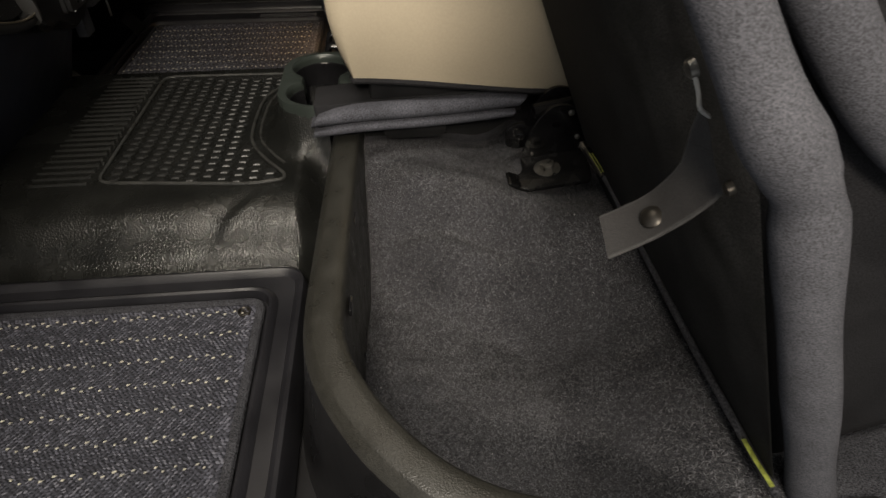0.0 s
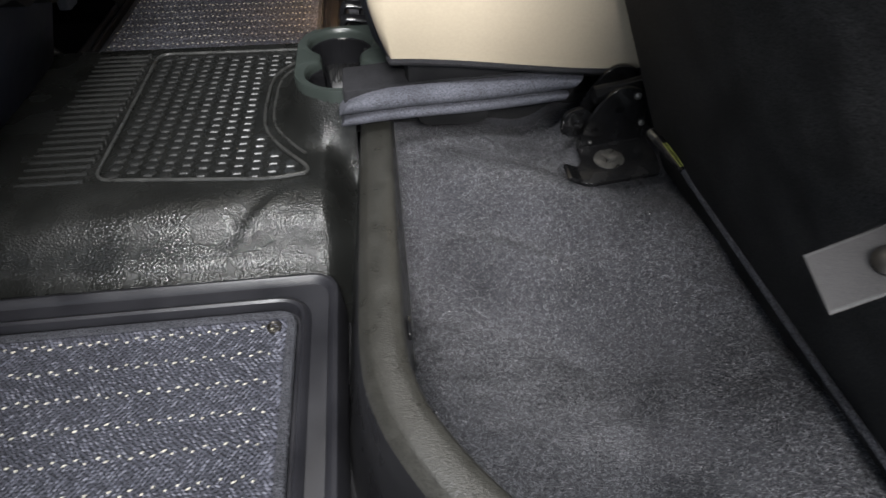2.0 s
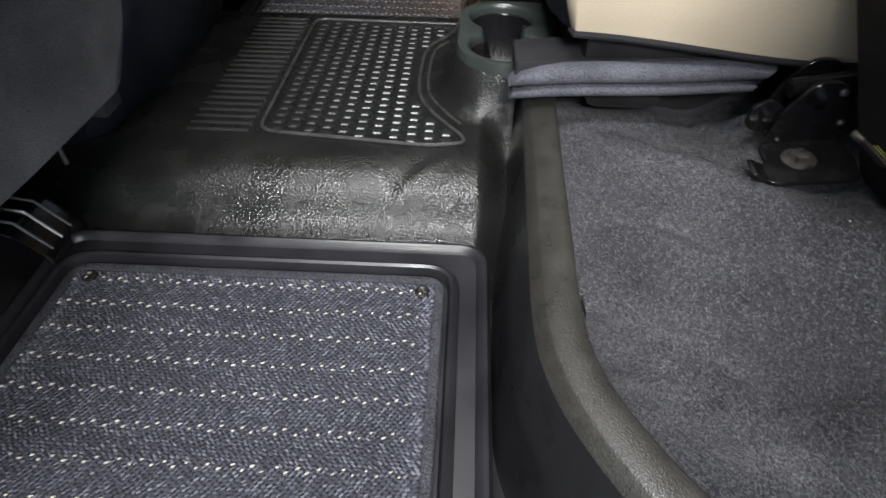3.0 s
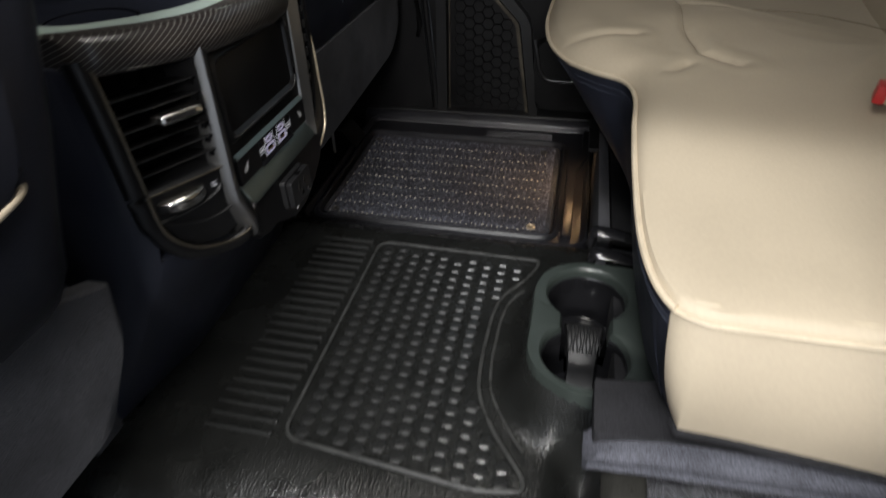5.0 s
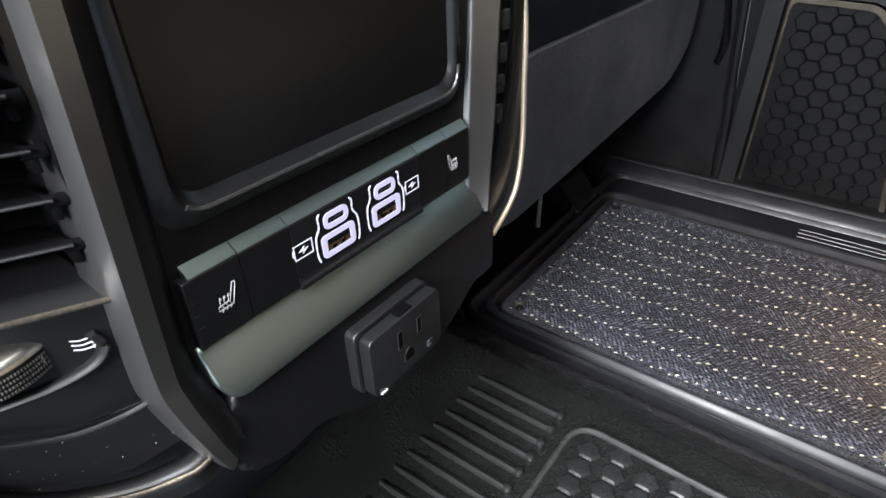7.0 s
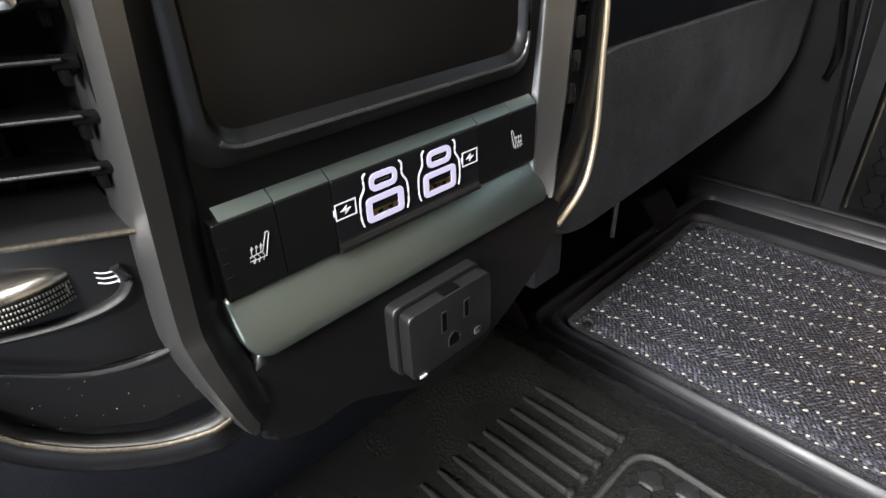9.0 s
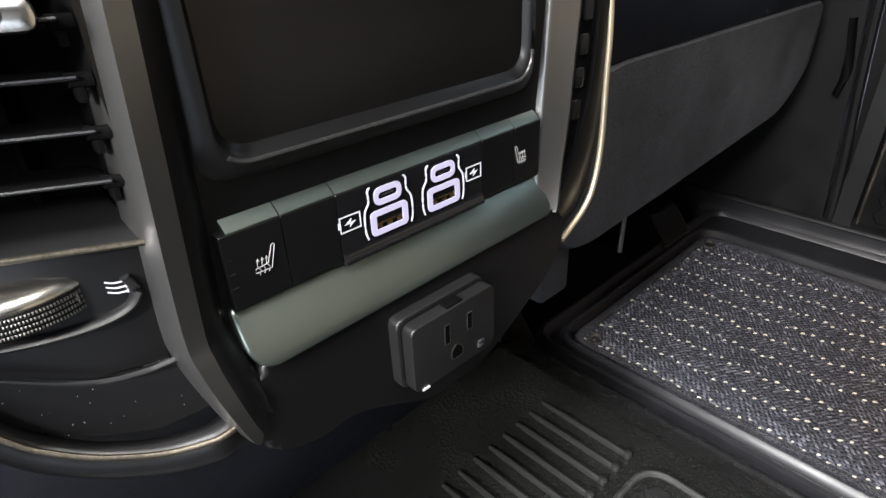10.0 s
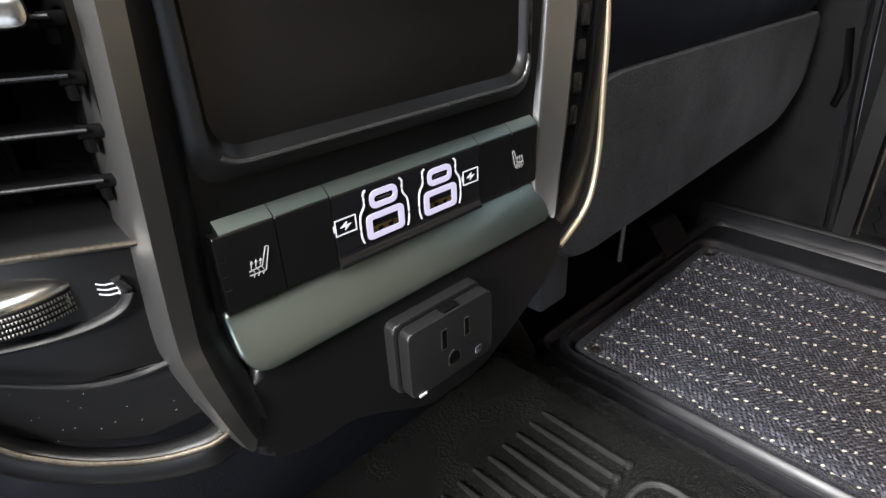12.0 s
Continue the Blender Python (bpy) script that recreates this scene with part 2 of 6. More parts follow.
# ---- mesh helpers ----
def mesh_object(name, bm, mat, smooth=True):
    bmesh.ops.recalc_face_normals(bm, faces=bm.faces)
    me = bpy.data.meshes.new(name)
    bm.to_mesh(me)
    bm.free()
    me.materials.append(mat)
    if smooth:
        me.shade_smooth()
        me.set_sharp_from_angle(angle=radians(40))
    return new(name, me)


def part(name, bm, mat, parent, label="", smooth=True):
    ob = mesh_object(name, bm, mat, smooth)
    ob.parent = parent
    ob.matrix_parent_inverse = parent.matrix_world.inverted()
    return tagged(ob, label)


def thing(name, at, label, category, group="", kind=""):
    ob = new(name)
    ob.empty_display_size = 0.05
    ob.location = at
    bpy.context.view_layer.update()
    return tagged(ob, label, category, group, kind)


def box(lo, hi, bevel=0.0, segments=2):
    bm = bmesh.new()
    v = bmesh.ops.create_cube(bm, size=1)["verts"]
    for a in v:
        a.co = Vector([lo[k] + (a.co[k] + 0.5) * (hi[k] - lo[k]) for k in range(3)])
    if bevel:
        bmesh.ops.bevel(bm, geom=bm.edges[:], offset=bevel, segments=segments, affect="EDGES", profile=0.6)
    return bm


def moved(bm, m):
    bmesh.ops.transform(bm, matrix=m, verts=bm.verts)
    return bm


def joined(*bms):
    out = bms[0]
    for b in bms[1:]:
        me = bpy.data.meshes.new("tmp")
        b.to_mesh(me)
        b.free()
        out.from_mesh(me)
        bpy.data.meshes.remove(me)
    return out


AX = {"x": lambda a, b, c: (c, a, b), "y": lambda a, b, c: (a, c, b), "z": lambda a, b, c: (a, b, c)}


def slab(poly, axis, lo, hi, bevel=0.0, segments=2):
    """A plate: the outline poly (in y,z / x,z / x,y for axis x / y / z) from lo to hi along the axis."""
    bm = bmesh.new()
    f = AX[axis]
    a = [bm.verts.new(f(p, q, lo)) for p, q in poly]
    b = [bm.verts.new(f(p, q, hi)) for p, q in poly]
    n = len(poly)
    caps = [bm.faces.new(a), bm.faces.new(b)]
    for k in range(n):
        bm.faces.new((a[k], a[(k + 1) % n], b[(k + 1) % n], b[k]))
    if bevel:
        edges = [e for c in caps for e in c.edges]
        bmesh.ops.bevel(bm, geom=edges, offset=bevel, segments=segments, affect="EDGES", profile=0.6)
    return bm


def rounded(poly, radius, steps=5):
    """Rounds the corners of an outline."""
    out = []
    n = len(poly)
    for k in range(n):
        p0, p1, p2 = (Vector(poly[(k + d) % n]) for d in (-1, 0, 1))
        r = radius[k] if isinstance(radius, (list, tuple)) else radius
        d0, d2 = (p0 - p1), (p2 - p1)
        r = min(r, d0.length * 0.48, d2.length * 0.48)
        a, b = p1 + d0.normalized() * r, p1 + d2.normalized() * r
        for s in range(steps + 1):
            t = s / steps
            out.append(tuple((1 - t) ** 2 * a + 2 * t * (1 - t) * p1 + t * t * b))
    return out


def rect(a0, b0, a1, b1):
    return [(a0, b0), (a1, b0), (a1, b1), (a0, b1)]


def ring_plate(outer, inner, axis, lo, hi):
    """A flat frame between two outlines of the same number of points."""
    bm = bmesh.new()
    f = AX[axis]
    rows = [[bm.verts.new(f(p, q, h)) for p, q in line] for line, h in ((outer, lo), (outer, hi), (inner, hi), (inner, lo))]
    n = len(outer)
    for i in range(4):
        r0, r1 = rows[i], rows[(i + 1) % 4]
        for k in range(n):
            bm.faces.new((r0[k], r0[(k + 1) % n], r1[(k + 1) % n], r1[k]))
    return bm


def loft(rings, closed=True, cap=(False, False)):
    bm = bmesh.new()
    rows = [[bm.verts.new(p) for p in r] for r in rings]
    n = len(rows[0])
    for r0, r1 in zip(rows, rows[1:]):
        for k in range(n if closed else n - 1):
            bm.faces.new((r0[k], r0[(k + 1) % n], r1[(k + 1) % n], r1[k]))
    if cap[0]:
        bm.faces.new(rows[0])
    if cap[1]:
        bm.faces.new(rows[-1])
    return bm


def smooth_line(points, n, closed=False):
    """A Catmull-Rom line through points, n steps between two."""
    pts = [Vector(p) for p in points]
    m = len(pts)
    out = []
    for k in range(m if closed else m - 1):
        get = (lambda i: pts[i % m]) if closed else (lambda i: pts[min(max(i, 0), m - 1)])
        p0, p1, p2, p3 = get(k - 1), get(k), get(k + 1), get(k + 2)
        for s in range(n):
            t = s / n
            out.append(0.5 * (2 * p1 + (p2 - p0) * t + (2 * p0 - 5 * p1 + 4 * p2 - p3) * t * t + (3 * p1 - p0 - 3 * p2 + p3) * t ** 3))
    if not closed:
        out.append(pts[-1])
    return out


def tube(points, radius, sides=8, closed=False, flat=1.0, side=None):
    """A rod along points; flat squeezes it across the direction side."""
    pts = [Vector(p) for p in points]
    m = len(pts)
    rings = []
    up = Vector(side) if side else Vector((0, 0, 1))
    for k, p in enumerate(pts):
        d = (pts[(k + 1) % m] - pts[k - 1]) if closed else (pts[min(k + 1, m - 1)] - pts[max(k - 1, 0)])
        d.normalize()
        a = d.cross(up)
        if a.length < 1e-4:
            a = d.cross(Vector((1, 0.3, 0)))
        a.normalize()
        b = a.cross(d).normalized()
        r = radius[k] if isinstance(radius, (list, tuple)) else radius
        rings.append([p + a * (r * math.cos(w)) + b * (r * flat * math.sin(w)) for w in (2 * math.pi * s / sides for s in range(sides))])
    if closed:
        rings.append(rings[0])
        bm = loft(rings)
        bmesh.ops.remove_doubles(bm, verts=bm.verts, dist=1e-6)
        return bm
    return loft(rings, cap=(True, True))


def lathe(profile, centre, sides=32, axis="z"):
    f = AX[axis]
    c = Vector(centre)
    rings = []
    for r, h in profile:
        rings.append([c + Vector(f(r * math.cos(w), r * math.sin(w), h)) for w in (2 * math.pi * s / sides for s in range(sides))])
    return loft(rings, cap=(True, True))


def field(x0, x1, nx, y0, y1, ny, height, keep=None):
    """A sheet over a plan rectangle with its height from a function; keep picks the faces by their middle."""
    bm = bmesh.new()
    xs = [x0 + (x1 - x0) * i / nx for i in range(nx + 1)]
    ys = [y0 + (y1 - y0) * j / ny for j in range(ny + 1)]
    vs = [[bm.verts.new((x, y, height(x, y))) for y in ys] for x in xs]
    for i in range(nx):
        for j in range(ny):
            if keep is None or keep((xs[i] + xs[i + 1]) / 2, (ys[j] + ys[j + 1]) / 2):
                bm.faces.new((vs[i][j], vs[i + 1][j], vs[i + 1][j + 1], vs[i][j + 1]))
    for v in [v for v in bm.verts if not v.link_faces]:
        bm.verts.remove(v)
    return bm


def sstep(a, b, x):
    t = min(1, max(0, (x - a) / (b - a)))
    return t * t * (3 - 2 * t)


def lerp_table(table, x):
    for (a, u), (b, v) in zip(table, table[1:]):
        if x <= b:
            return u + (v - u) * max(0, (x - a) / (b - a)) if b > a else v
    return table[-1][1]


# ---- setting: the cab's shell ----
def shell():
    tagged(mesh_object("floor", box((-1.6, -0.98, -0.09), (1.0, 0.86, -0.045), 0.004), DARKCARPET), "black carpeted steel cab floor under the liners", "floor", kind="structure")
    # the ceiling's unseen near edge is slanted to set its shadow on mat and cushion
    tagged(mesh_object("ceiling", slab([(-1.6, -0.48), (-0.15, -0.49), (0.0, -0.52), (0.20, -0.58), (0.40, -0.67), (0.62, -0.93), (1.0, -0.93), (1.0, 0.9), (-1.6, 0.9)], "z", 1.2, 1.25, 0.008), HEADLINER), "light grey fabric headliner", "headliner", kind="structure")
    tagged(mesh_object("wall_rear", box((0.96, -0.98, -0.045), (1.02, 0.86, 1.2), 0.01), DARKCARPET), "black felt rear wall of the cab", "wall", kind="structure")
    tagged(mesh_object("wall_front", box((-1.66, -0.98, -0.045), (-1.6, 0.86, 1.2), 0.01), SOFT), "matt black bulkhead below the dashboard", "wall", kind="structure")
    near = slab([(-1.6, -0.045), (-0.62, -0.045), (-0.55, 0.3), (-0.45, 1.2), (-1.6, 1.2)], "y", -0.98, -0.93, 0.004)
    tagged(mesh_object("wall_near", near, SOFT), "black pillar trim beside the open door", "wall", kind="structure")
    tagged(mesh_object("wall_near", slab([(0.62, -0.045), (0.96, -0.045), (0.96, 1.2), (0.75, 1.2)], "y", -0.98, -0.93, 0.004), SOFT), "black trim behind the open door", "wall", kind="structure")
    dome = thing("dome_lamp", (0.02, -0.22, 1.2), "dome lamp with white lens on the headliner", "lamp")
    part("housing", slab(rounded(rect(-0.21, -0.36, 0.25, -0.08), 0.02), "z", 1.185, 1.2, 0.004), SOFT, dome)


def carpet_band(x, y):
    """Soft folds of the carpet: two ridges with a valley between."""
    along = math.exp(-((x - 0.30) / 0.10) ** 2)
    q = y + 0.330 + 0.70 * (x - 0.305)
    a = math.exp(-(q / (0.024 if q > 0 else 0.042)) ** 2) * along
    b = 0.5 * math.exp(-((y + 0.245 + 0.5 * (x - 0.29)) / 0.030) ** 2) * math.exp(-((x - 0.30) / 0.13) ** 2)
    c = 0.45 * math.exp(-((y + 0.295 + 0.6 * (x - 0.30)) / 0.022) ** 2) * math.exp(-((x - 0.28) / 0.08) ** 2)
    return a + b - c + 0.3 * noise.noise((x * 16, y * 16, 7.7))


def carpet_height(x, y):
    u = y + 0.9 * (x - 0.22)
    z = -0.022 + 0.135 * (1 - (1 - 0.93 * sstep(-0.315, -0.15, u)) * (1 - sstep(0.36, 0.475, x)))
    z += 0.010 * noise.noise((x * 13, y * 13, 3.1)) + 0.004 * noise.noise((x * 40, y * 40, 1.7))
    z += 0.007 * math.sin((y + 0.55 * x) * 34) * sstep(-0.70, -0.5, y) * (1 - sstep(-0.30, -0.2, y))
    z += 0.026 * carpet_band(x, y) - 0.014 * sstep(-0.245, -0.185, y) * (1 - sstep(0.36, 0.40, x))
    return z


def carpet():
    bm = field(0.165, 0.62, 76, -0.86, -0.02, 140, carpet_height)
    ground = tagged(mesh_object("carpet", bm, CARPET), "charcoal blue pile carpet on the floor under the folded seat", "carpet", kind="structure")
    tagged(tufts("carpet_fibre", 300000, 0.175, 0.50, -0.74, -0.12, carpet_height, 0.0026, 0.00019, FIBRE, 11, ground, carpet_band), "charcoal carpet fibres", kind="stuff")
    rng = random.Random(5)
    bm = bmesh.new()
    for k in range(13):
        x, y = rng.uniform(0.19, 0.44), rng.uniform(-0.66, -0.25)
        bmesh.ops.create_icosphere(bm, subdivisions=1, radius=rng.uniform(0.0003, 0.0006), matrix=Matrix.Translation((x, y, carpet_height(x, y) + 0.0022)))
    tagged(part("lint", bm, PRINT, ground, "tiny white lint specks"), kind="stuff")


def fibre_material(name, dark, middle, light):
    m = bpy.data.materials.new(name)
    m.use_nodes = True
    nt = m.node_tree
    p = nt.nodes["Principled BSDF"]
    g = nt.nodes.new("ShaderNodeNewGeometry")
    ramp = nt.nodes.new("ShaderNodeValToRGB")
    ramp.color_ramp.elements[0].color, ramp.color_ramp.elements[1].color = (*dark, 1), (*light, 1)
    ramp.color_ramp.elements[0].position, ramp.color_ramp.elements[1].position = 0.05, 1.0
    ramp.color_ramp.elements.new(0.72).color = (*middle, 1)
    nt.links.new(g.outputs["Random Per Island"], ramp.inputs[0])
    nt.links.new(ramp.outputs[0], p.inputs["Base Color"])
    p.inputs["Roughness"].default_value, p.inputs["Specular IOR Level"].default_value = 0.8, 0.2
    return m


FIBRE = fibre_material("charcoal_carpet_fibre", (0.008, 0.0084, 0.0100), (0.108, 0.109, 0.118), (0.27, 0.273, 0.288))


def tufts(name, count, x0, x1, y0, y1, height, length, width, mat, seed, parent=None, lay=None):
    """Short fibres combed down over a sheet, following its slope, as one mesh."""
    rng = np.random.default_rng(seed)
    x, y = rng.uniform(x0, x1, count), rng.uniform(y0, y1, count)
    e = 0.003
    z = np.array([height(a, b) for a, b in zip(x, y)])
    gx = (np.array([height(a + e, b) for a, b in zip(x, y)]) - z) / e
    gy = (np.array([height(a, b + e) for a, b in zip(x, y)]) - z) / e
    normal = np.stack([-gx, -gy, np.ones(count)], 1)
    normal /= np.linalg.norm(normal, axis=1)[:, None]
    a = rng.uniform(0, 2 * math.pi, count)
    along = np.stack([np.cos(a), np.sin(a), gx * np.cos(a) + gy * np.sin(a)], 1)
    along /= np.linalg.norm(along, axis=1)[:, None]
    across = np.cross(normal, along)
    lean, l, w = rng.uniform(1.12, 1.5, count), length * rng.uniform(0.5, 1.2, count), width * rng.uniform(0.6, 1.3, count)
    if lay:
        lean = np.clip(lean + 0.2 * np.array([lay(p, q) for p, q in zip(x, y)]), 0.4, 1.52)
    base = np.stack([x, y, z], 1) + normal * rng.uniform(0.0002, 0.0016, count)[:, None]
    roll = rng.uniform(-0.22, 0.22, count)[:, None]
    side = (across * np.cos(roll) + normal * np.sin(roll)) * w[:, None]
    tip = base + along * (np.sin(lean) * l)[:, None] + normal * (np.cos(lean) * l)[:, None]
    verts = np.stack([base - side, base + side, tip + side * 0.35, tip - side * 0.35], 1).reshape(-1, 3)
    me = bpy.data.meshes.new(name)
    me.from_pydata(verts.tolist(), [], np.arange(count * 4).reshape(-1, 4).tolist())
    me.materials.append(mat)
    ob = new(name, me)
    if parent:
        ob.parent = parent
        ob.matrix_parent_inverse = parent.matrix_world.inverted()
    return ob


# ---- floor liners and mats ----
CUP_PLAN = rounded([(0.060, -0.055), (0.075, -0.082), (0.110, -0.102), (0.195, -0.104), (0.195, 0.105), (0.105, 0.105), (0.074, 0.088), (0.060, 0.055)], 0.022, 6)


def cup_gap(x, y):
    """Distance in plan from the edge of the cup holder's plate, negative inside."""
    if x < 0.0 or abs(y) > 0.17:
        return 0.06
    best, hit, n = 1.0, False, len(CUP_PLAN)
    for k in range(n):
        (x0, y0), (x1, y1) = CUP_PLAN[k], CUP_PLAN[(k + 1) % n]
        dx, dy = x1 - x0, y1 - y0
        t = max(0.0, min(1.0, ((x - x0) * dx + (y - y0) * dy) / (dx * dx + dy * dy + 1e-12)))
        best = min(best, math.hypot(x - x0 - t * dx, y - y0 - t * dy))
        if (y0 > y) != (y1 > y) and x < dx * (y - y0) / dy + x0:
            hit = not hit
    return -best if hit else best


NEAR_SLOPE = [(-0.335, -0.016), (-0.300, -0.012), (-0.288, 0.001), (-0.278, 0.0040), (-0.269, 0.0085), (-0.261, 0.0150), (-0.254, 0.0260), (-0.2475, 0.0380), (-0.240, 0.0480), (-0.229, 0.0565), (-0.215, 0.0625), (-0.198, 0.0662), (-0.180, 0.0678), (-0.16, 0.068)]


def near_slope(y):
    return sum(lerp_table(NEAR_SLOPE, y + 0.0025 * k) for k in range(-3, 4)) / 7


def hump_height(x, y):
    if y < 0.01:
        z = near_slope(y)
        w = sstep(-0.29, -0.26, y) * (1 - sstep(-0.18, -0.165, y))
        z += w * 0.0010 * noise.noise((x * 7, y * 12, 0.4))
        z += -0.0034 * w * math.exp(-((x + 0.005 - 0.9 * (y + 0.23)) / 0.018) ** 2 - ((y + 0.235) / 0.03) ** 2)
        z += 0.0022 * w * math.exp(-((x - 0.022 - 0.9 * (y + 0.23)) / 0.014) ** 2 - ((y + 0.225) / 0.03) ** 2)
    else:
        z = lerp_table([(0.19, 0.068), (0.22, 0.066), (0.25, 0.052), (0.285, 0.022), (0.31, 0.0), (0.335, -0.016), (0.36, -0.016)], y)
    z -= 0.06 * sstep(-0.33, -0.60, x)
    z -= 0.048 * sstep(0.090, 0.133, x) * (1 - sstep(-0.085, -0.045, y))
    rise = min(1.0, max(0.0, 1 - cup_gap(x, y) / 0.046)) ** 3
    z = max(z, 0.066) * rise + z * (1 - rise) if rise > 0 else z
    z += 0.060 * rise
    return z


HEX_EDGE = [(-0.181, -0.160), (0.030, -0.180), (0.074, -0.172), (0.072, -0.158), (0.034, -0.108), (0.012, -0.064), (0.008, -0.018), (0.009, 0.060), (0.016, 0.100), (0.045, 0.140), (0.058, 0.172), (0.058, 0.185), (-0.181, 0.190)]


def inside(poly, x, y, margin=0.0):
    hit = False
    n = len(poly)
    for k in range(n):
        (x0, y0), (x1, y1) = poly[k], poly[(k + 1) % n]
        if (y0 > y) != (y1 > y) and x < (x1 - x0) * (y - y0) / (y1 - y0) + x0:
            hit = not hit
        if margin:
            d, p = Vector((x1 - x0, y1 - y0)), Vector((x - x0, y - y0))
            t = max(0, min(1, p.dot(d) / d.length_squared))
            if (p - d * t).length < margin:
                return False
    return hit


def hump_liner():
    liner = thing("tunnel_liner", (-0.1, 0.0, 0.06), "black rubber liner over the floor tunnel with hexagon studs and ribs", "floor liner")
    bm = field(-0.62, 0.145, 170, -0.325, 0.345, 200, hump_height, lambda x, y: cup_gap(x, y) > -0.007 and (x < 0.137 or y > 0.0))
    part("sheet", bm, RUBBER, liner, "black leather-grained rubber sheet")
    edge = rounded(HEX_EDGE, [0.022, 0.030, 0.014, 0.012, 0.03, 0.03, 0.03, 0.03, 0.03, 0.02, 0.010, 0.008, 0.022], 6)
    part("border_bead", tube([(x, y, hump_height(x, y) + 0.0018) for x, y in edge], 0.0025, 8, True), RUBBER_BEAD, liner, "raised bead round the studs")
    outer = rounded([(0.088, -0.152), (0.048, -0.102), (0.025, -0.060), (0.020, -0.018), (0.021, 0.06), (0.028, 0.096), (0.060, 0.138)], 0.03, 6)
    outer = [p for p in outer[6:-6]]
    part("border_bead", tube([(x, y, hump_height(x, y) + 0.0008) for x, y in outer], 0.002, 8), RUBBER_BEAD, liner)
    # one hexagon stud, shared by all
    stud = None
    for col in range(11):
        for row in range(23):
            x, y = -0.1625 + col * 0.0214, -0.1495 + (row - 1) * 0.0169 + (0.00845 if col % 2 else 0)
            if not inside(HEX_EDGE, x, y, 0.0082):
                continue
            if stud is None:
                rings = []
                for r, h in ((0.0098, -0.0010), (0.0097, 0.0006), (0.0080, 0.0019), (0.0072, 0.0021), (0.0050, 0.0021)):
                    rings.append([(r * math.cos(a), 0.92 * r * math.sin(a), h) for a in (math.pi / 3 * k for k in range(6))])
                ob = part("stud", loft(rings, cap=(False, True)), STUD, liner, smooth=False)
                stud = ob.data
            else:
                ob = new("stud", stud)
                ob.parent = liner
                ob.matrix_parent_inverse = liner.matrix_world.inverted()
            ob.location = (x, y, hump_height(x, y))
    rib = None
    for k in range(23):
        y = 0.188 - k * 0.0158
        if rib is None:
            pts = [(-0.039 + 0.0775 * q / 6, 0, 0) for q in range(7)]
            ob = part("rib", joined(tube(pts, [0.0016, 0.0024, 0.0026, 0.0026, 0.0027, 0.0028, 0.0026], 8), lathe([(0.0012, -0.001), (0.0036, 0.0), (0.0032, 0.0028), (0.0010, 0.0036)], (0.0375, 0, 0), 8)), RUBBER_SMOOTH, liner)
            rib = ob.data
        else:
            ob = new("rib", rib)
            ob.parent = liner
            ob.matrix_parent_inverse = liner.matrix_world.inverted()
        ob.location = (-0.233, y, hump_height(-0.233, y) + 0.0004)


def inset_rect(a0, b0, a1, b1, r, d, z, steps=8):
    pts = rounded(rect(a0 + d, b0 + d, a1 - d, b1 - d), max(r - d, 0.004), steps)
    return [(x, y, z) for x, y in pts]


def floor_tray(x0, y0, x1, y1, ix0, iy0, ix1, iy1, label, lift, high=0.0):
    """A moulded tray: outer lip, flat shoulder, inner bead and the sunken bed for the carpet mat."""
    tray = thing("floor_tray", ((x0 + x1) / 2, (y0 + y1) / 2, -0.03), label, "floor tray", "rubber floor trays")
    def outer(d, z):
        return inset_rect(x0, y0, x1, y1, 0.035, d, z + lift)

    def inner(d, z):
        return inset_rect(ix0, iy0, ix1, iy1, 0.026, d, z + lift)

    part("outer_lip", loft([outer(d, z) for d, z in ((-0.004, -0.035), (0.0, 0.004), (0.003, 0.011), (0.007, 0.0125), (0.011, 0.010), (0.014, 0.004))]), TRAY, tray, "raised rubber outer lip")
    part("shoulder", loft([outer(0.014, 0.004), inner(-0.014, 0.0035)]), TRAY, tray, "flat rubber shoulder")
    part("inner_bead", loft([inner(-0.014, 0.0035), inner(-0.011, 0.008), inner(-0.007, 0.0105), inner(-0.004, 0.0085), inner(-0.001, -0.004)]), TRAY, tray, "raised inner bead")
    part("bed", loft([inner(-0.001, -0.004), inner(0.01, -0.006)], cap=(False, True)), TRAY, tray, "sunken bed under the mat")
    return tray


YARN = fibre_material("slate_blue_yarn", (0.030, 0.0305, 0.038), (0.084, 0.086, 0.108), (0.145, 0.147, 0.174))


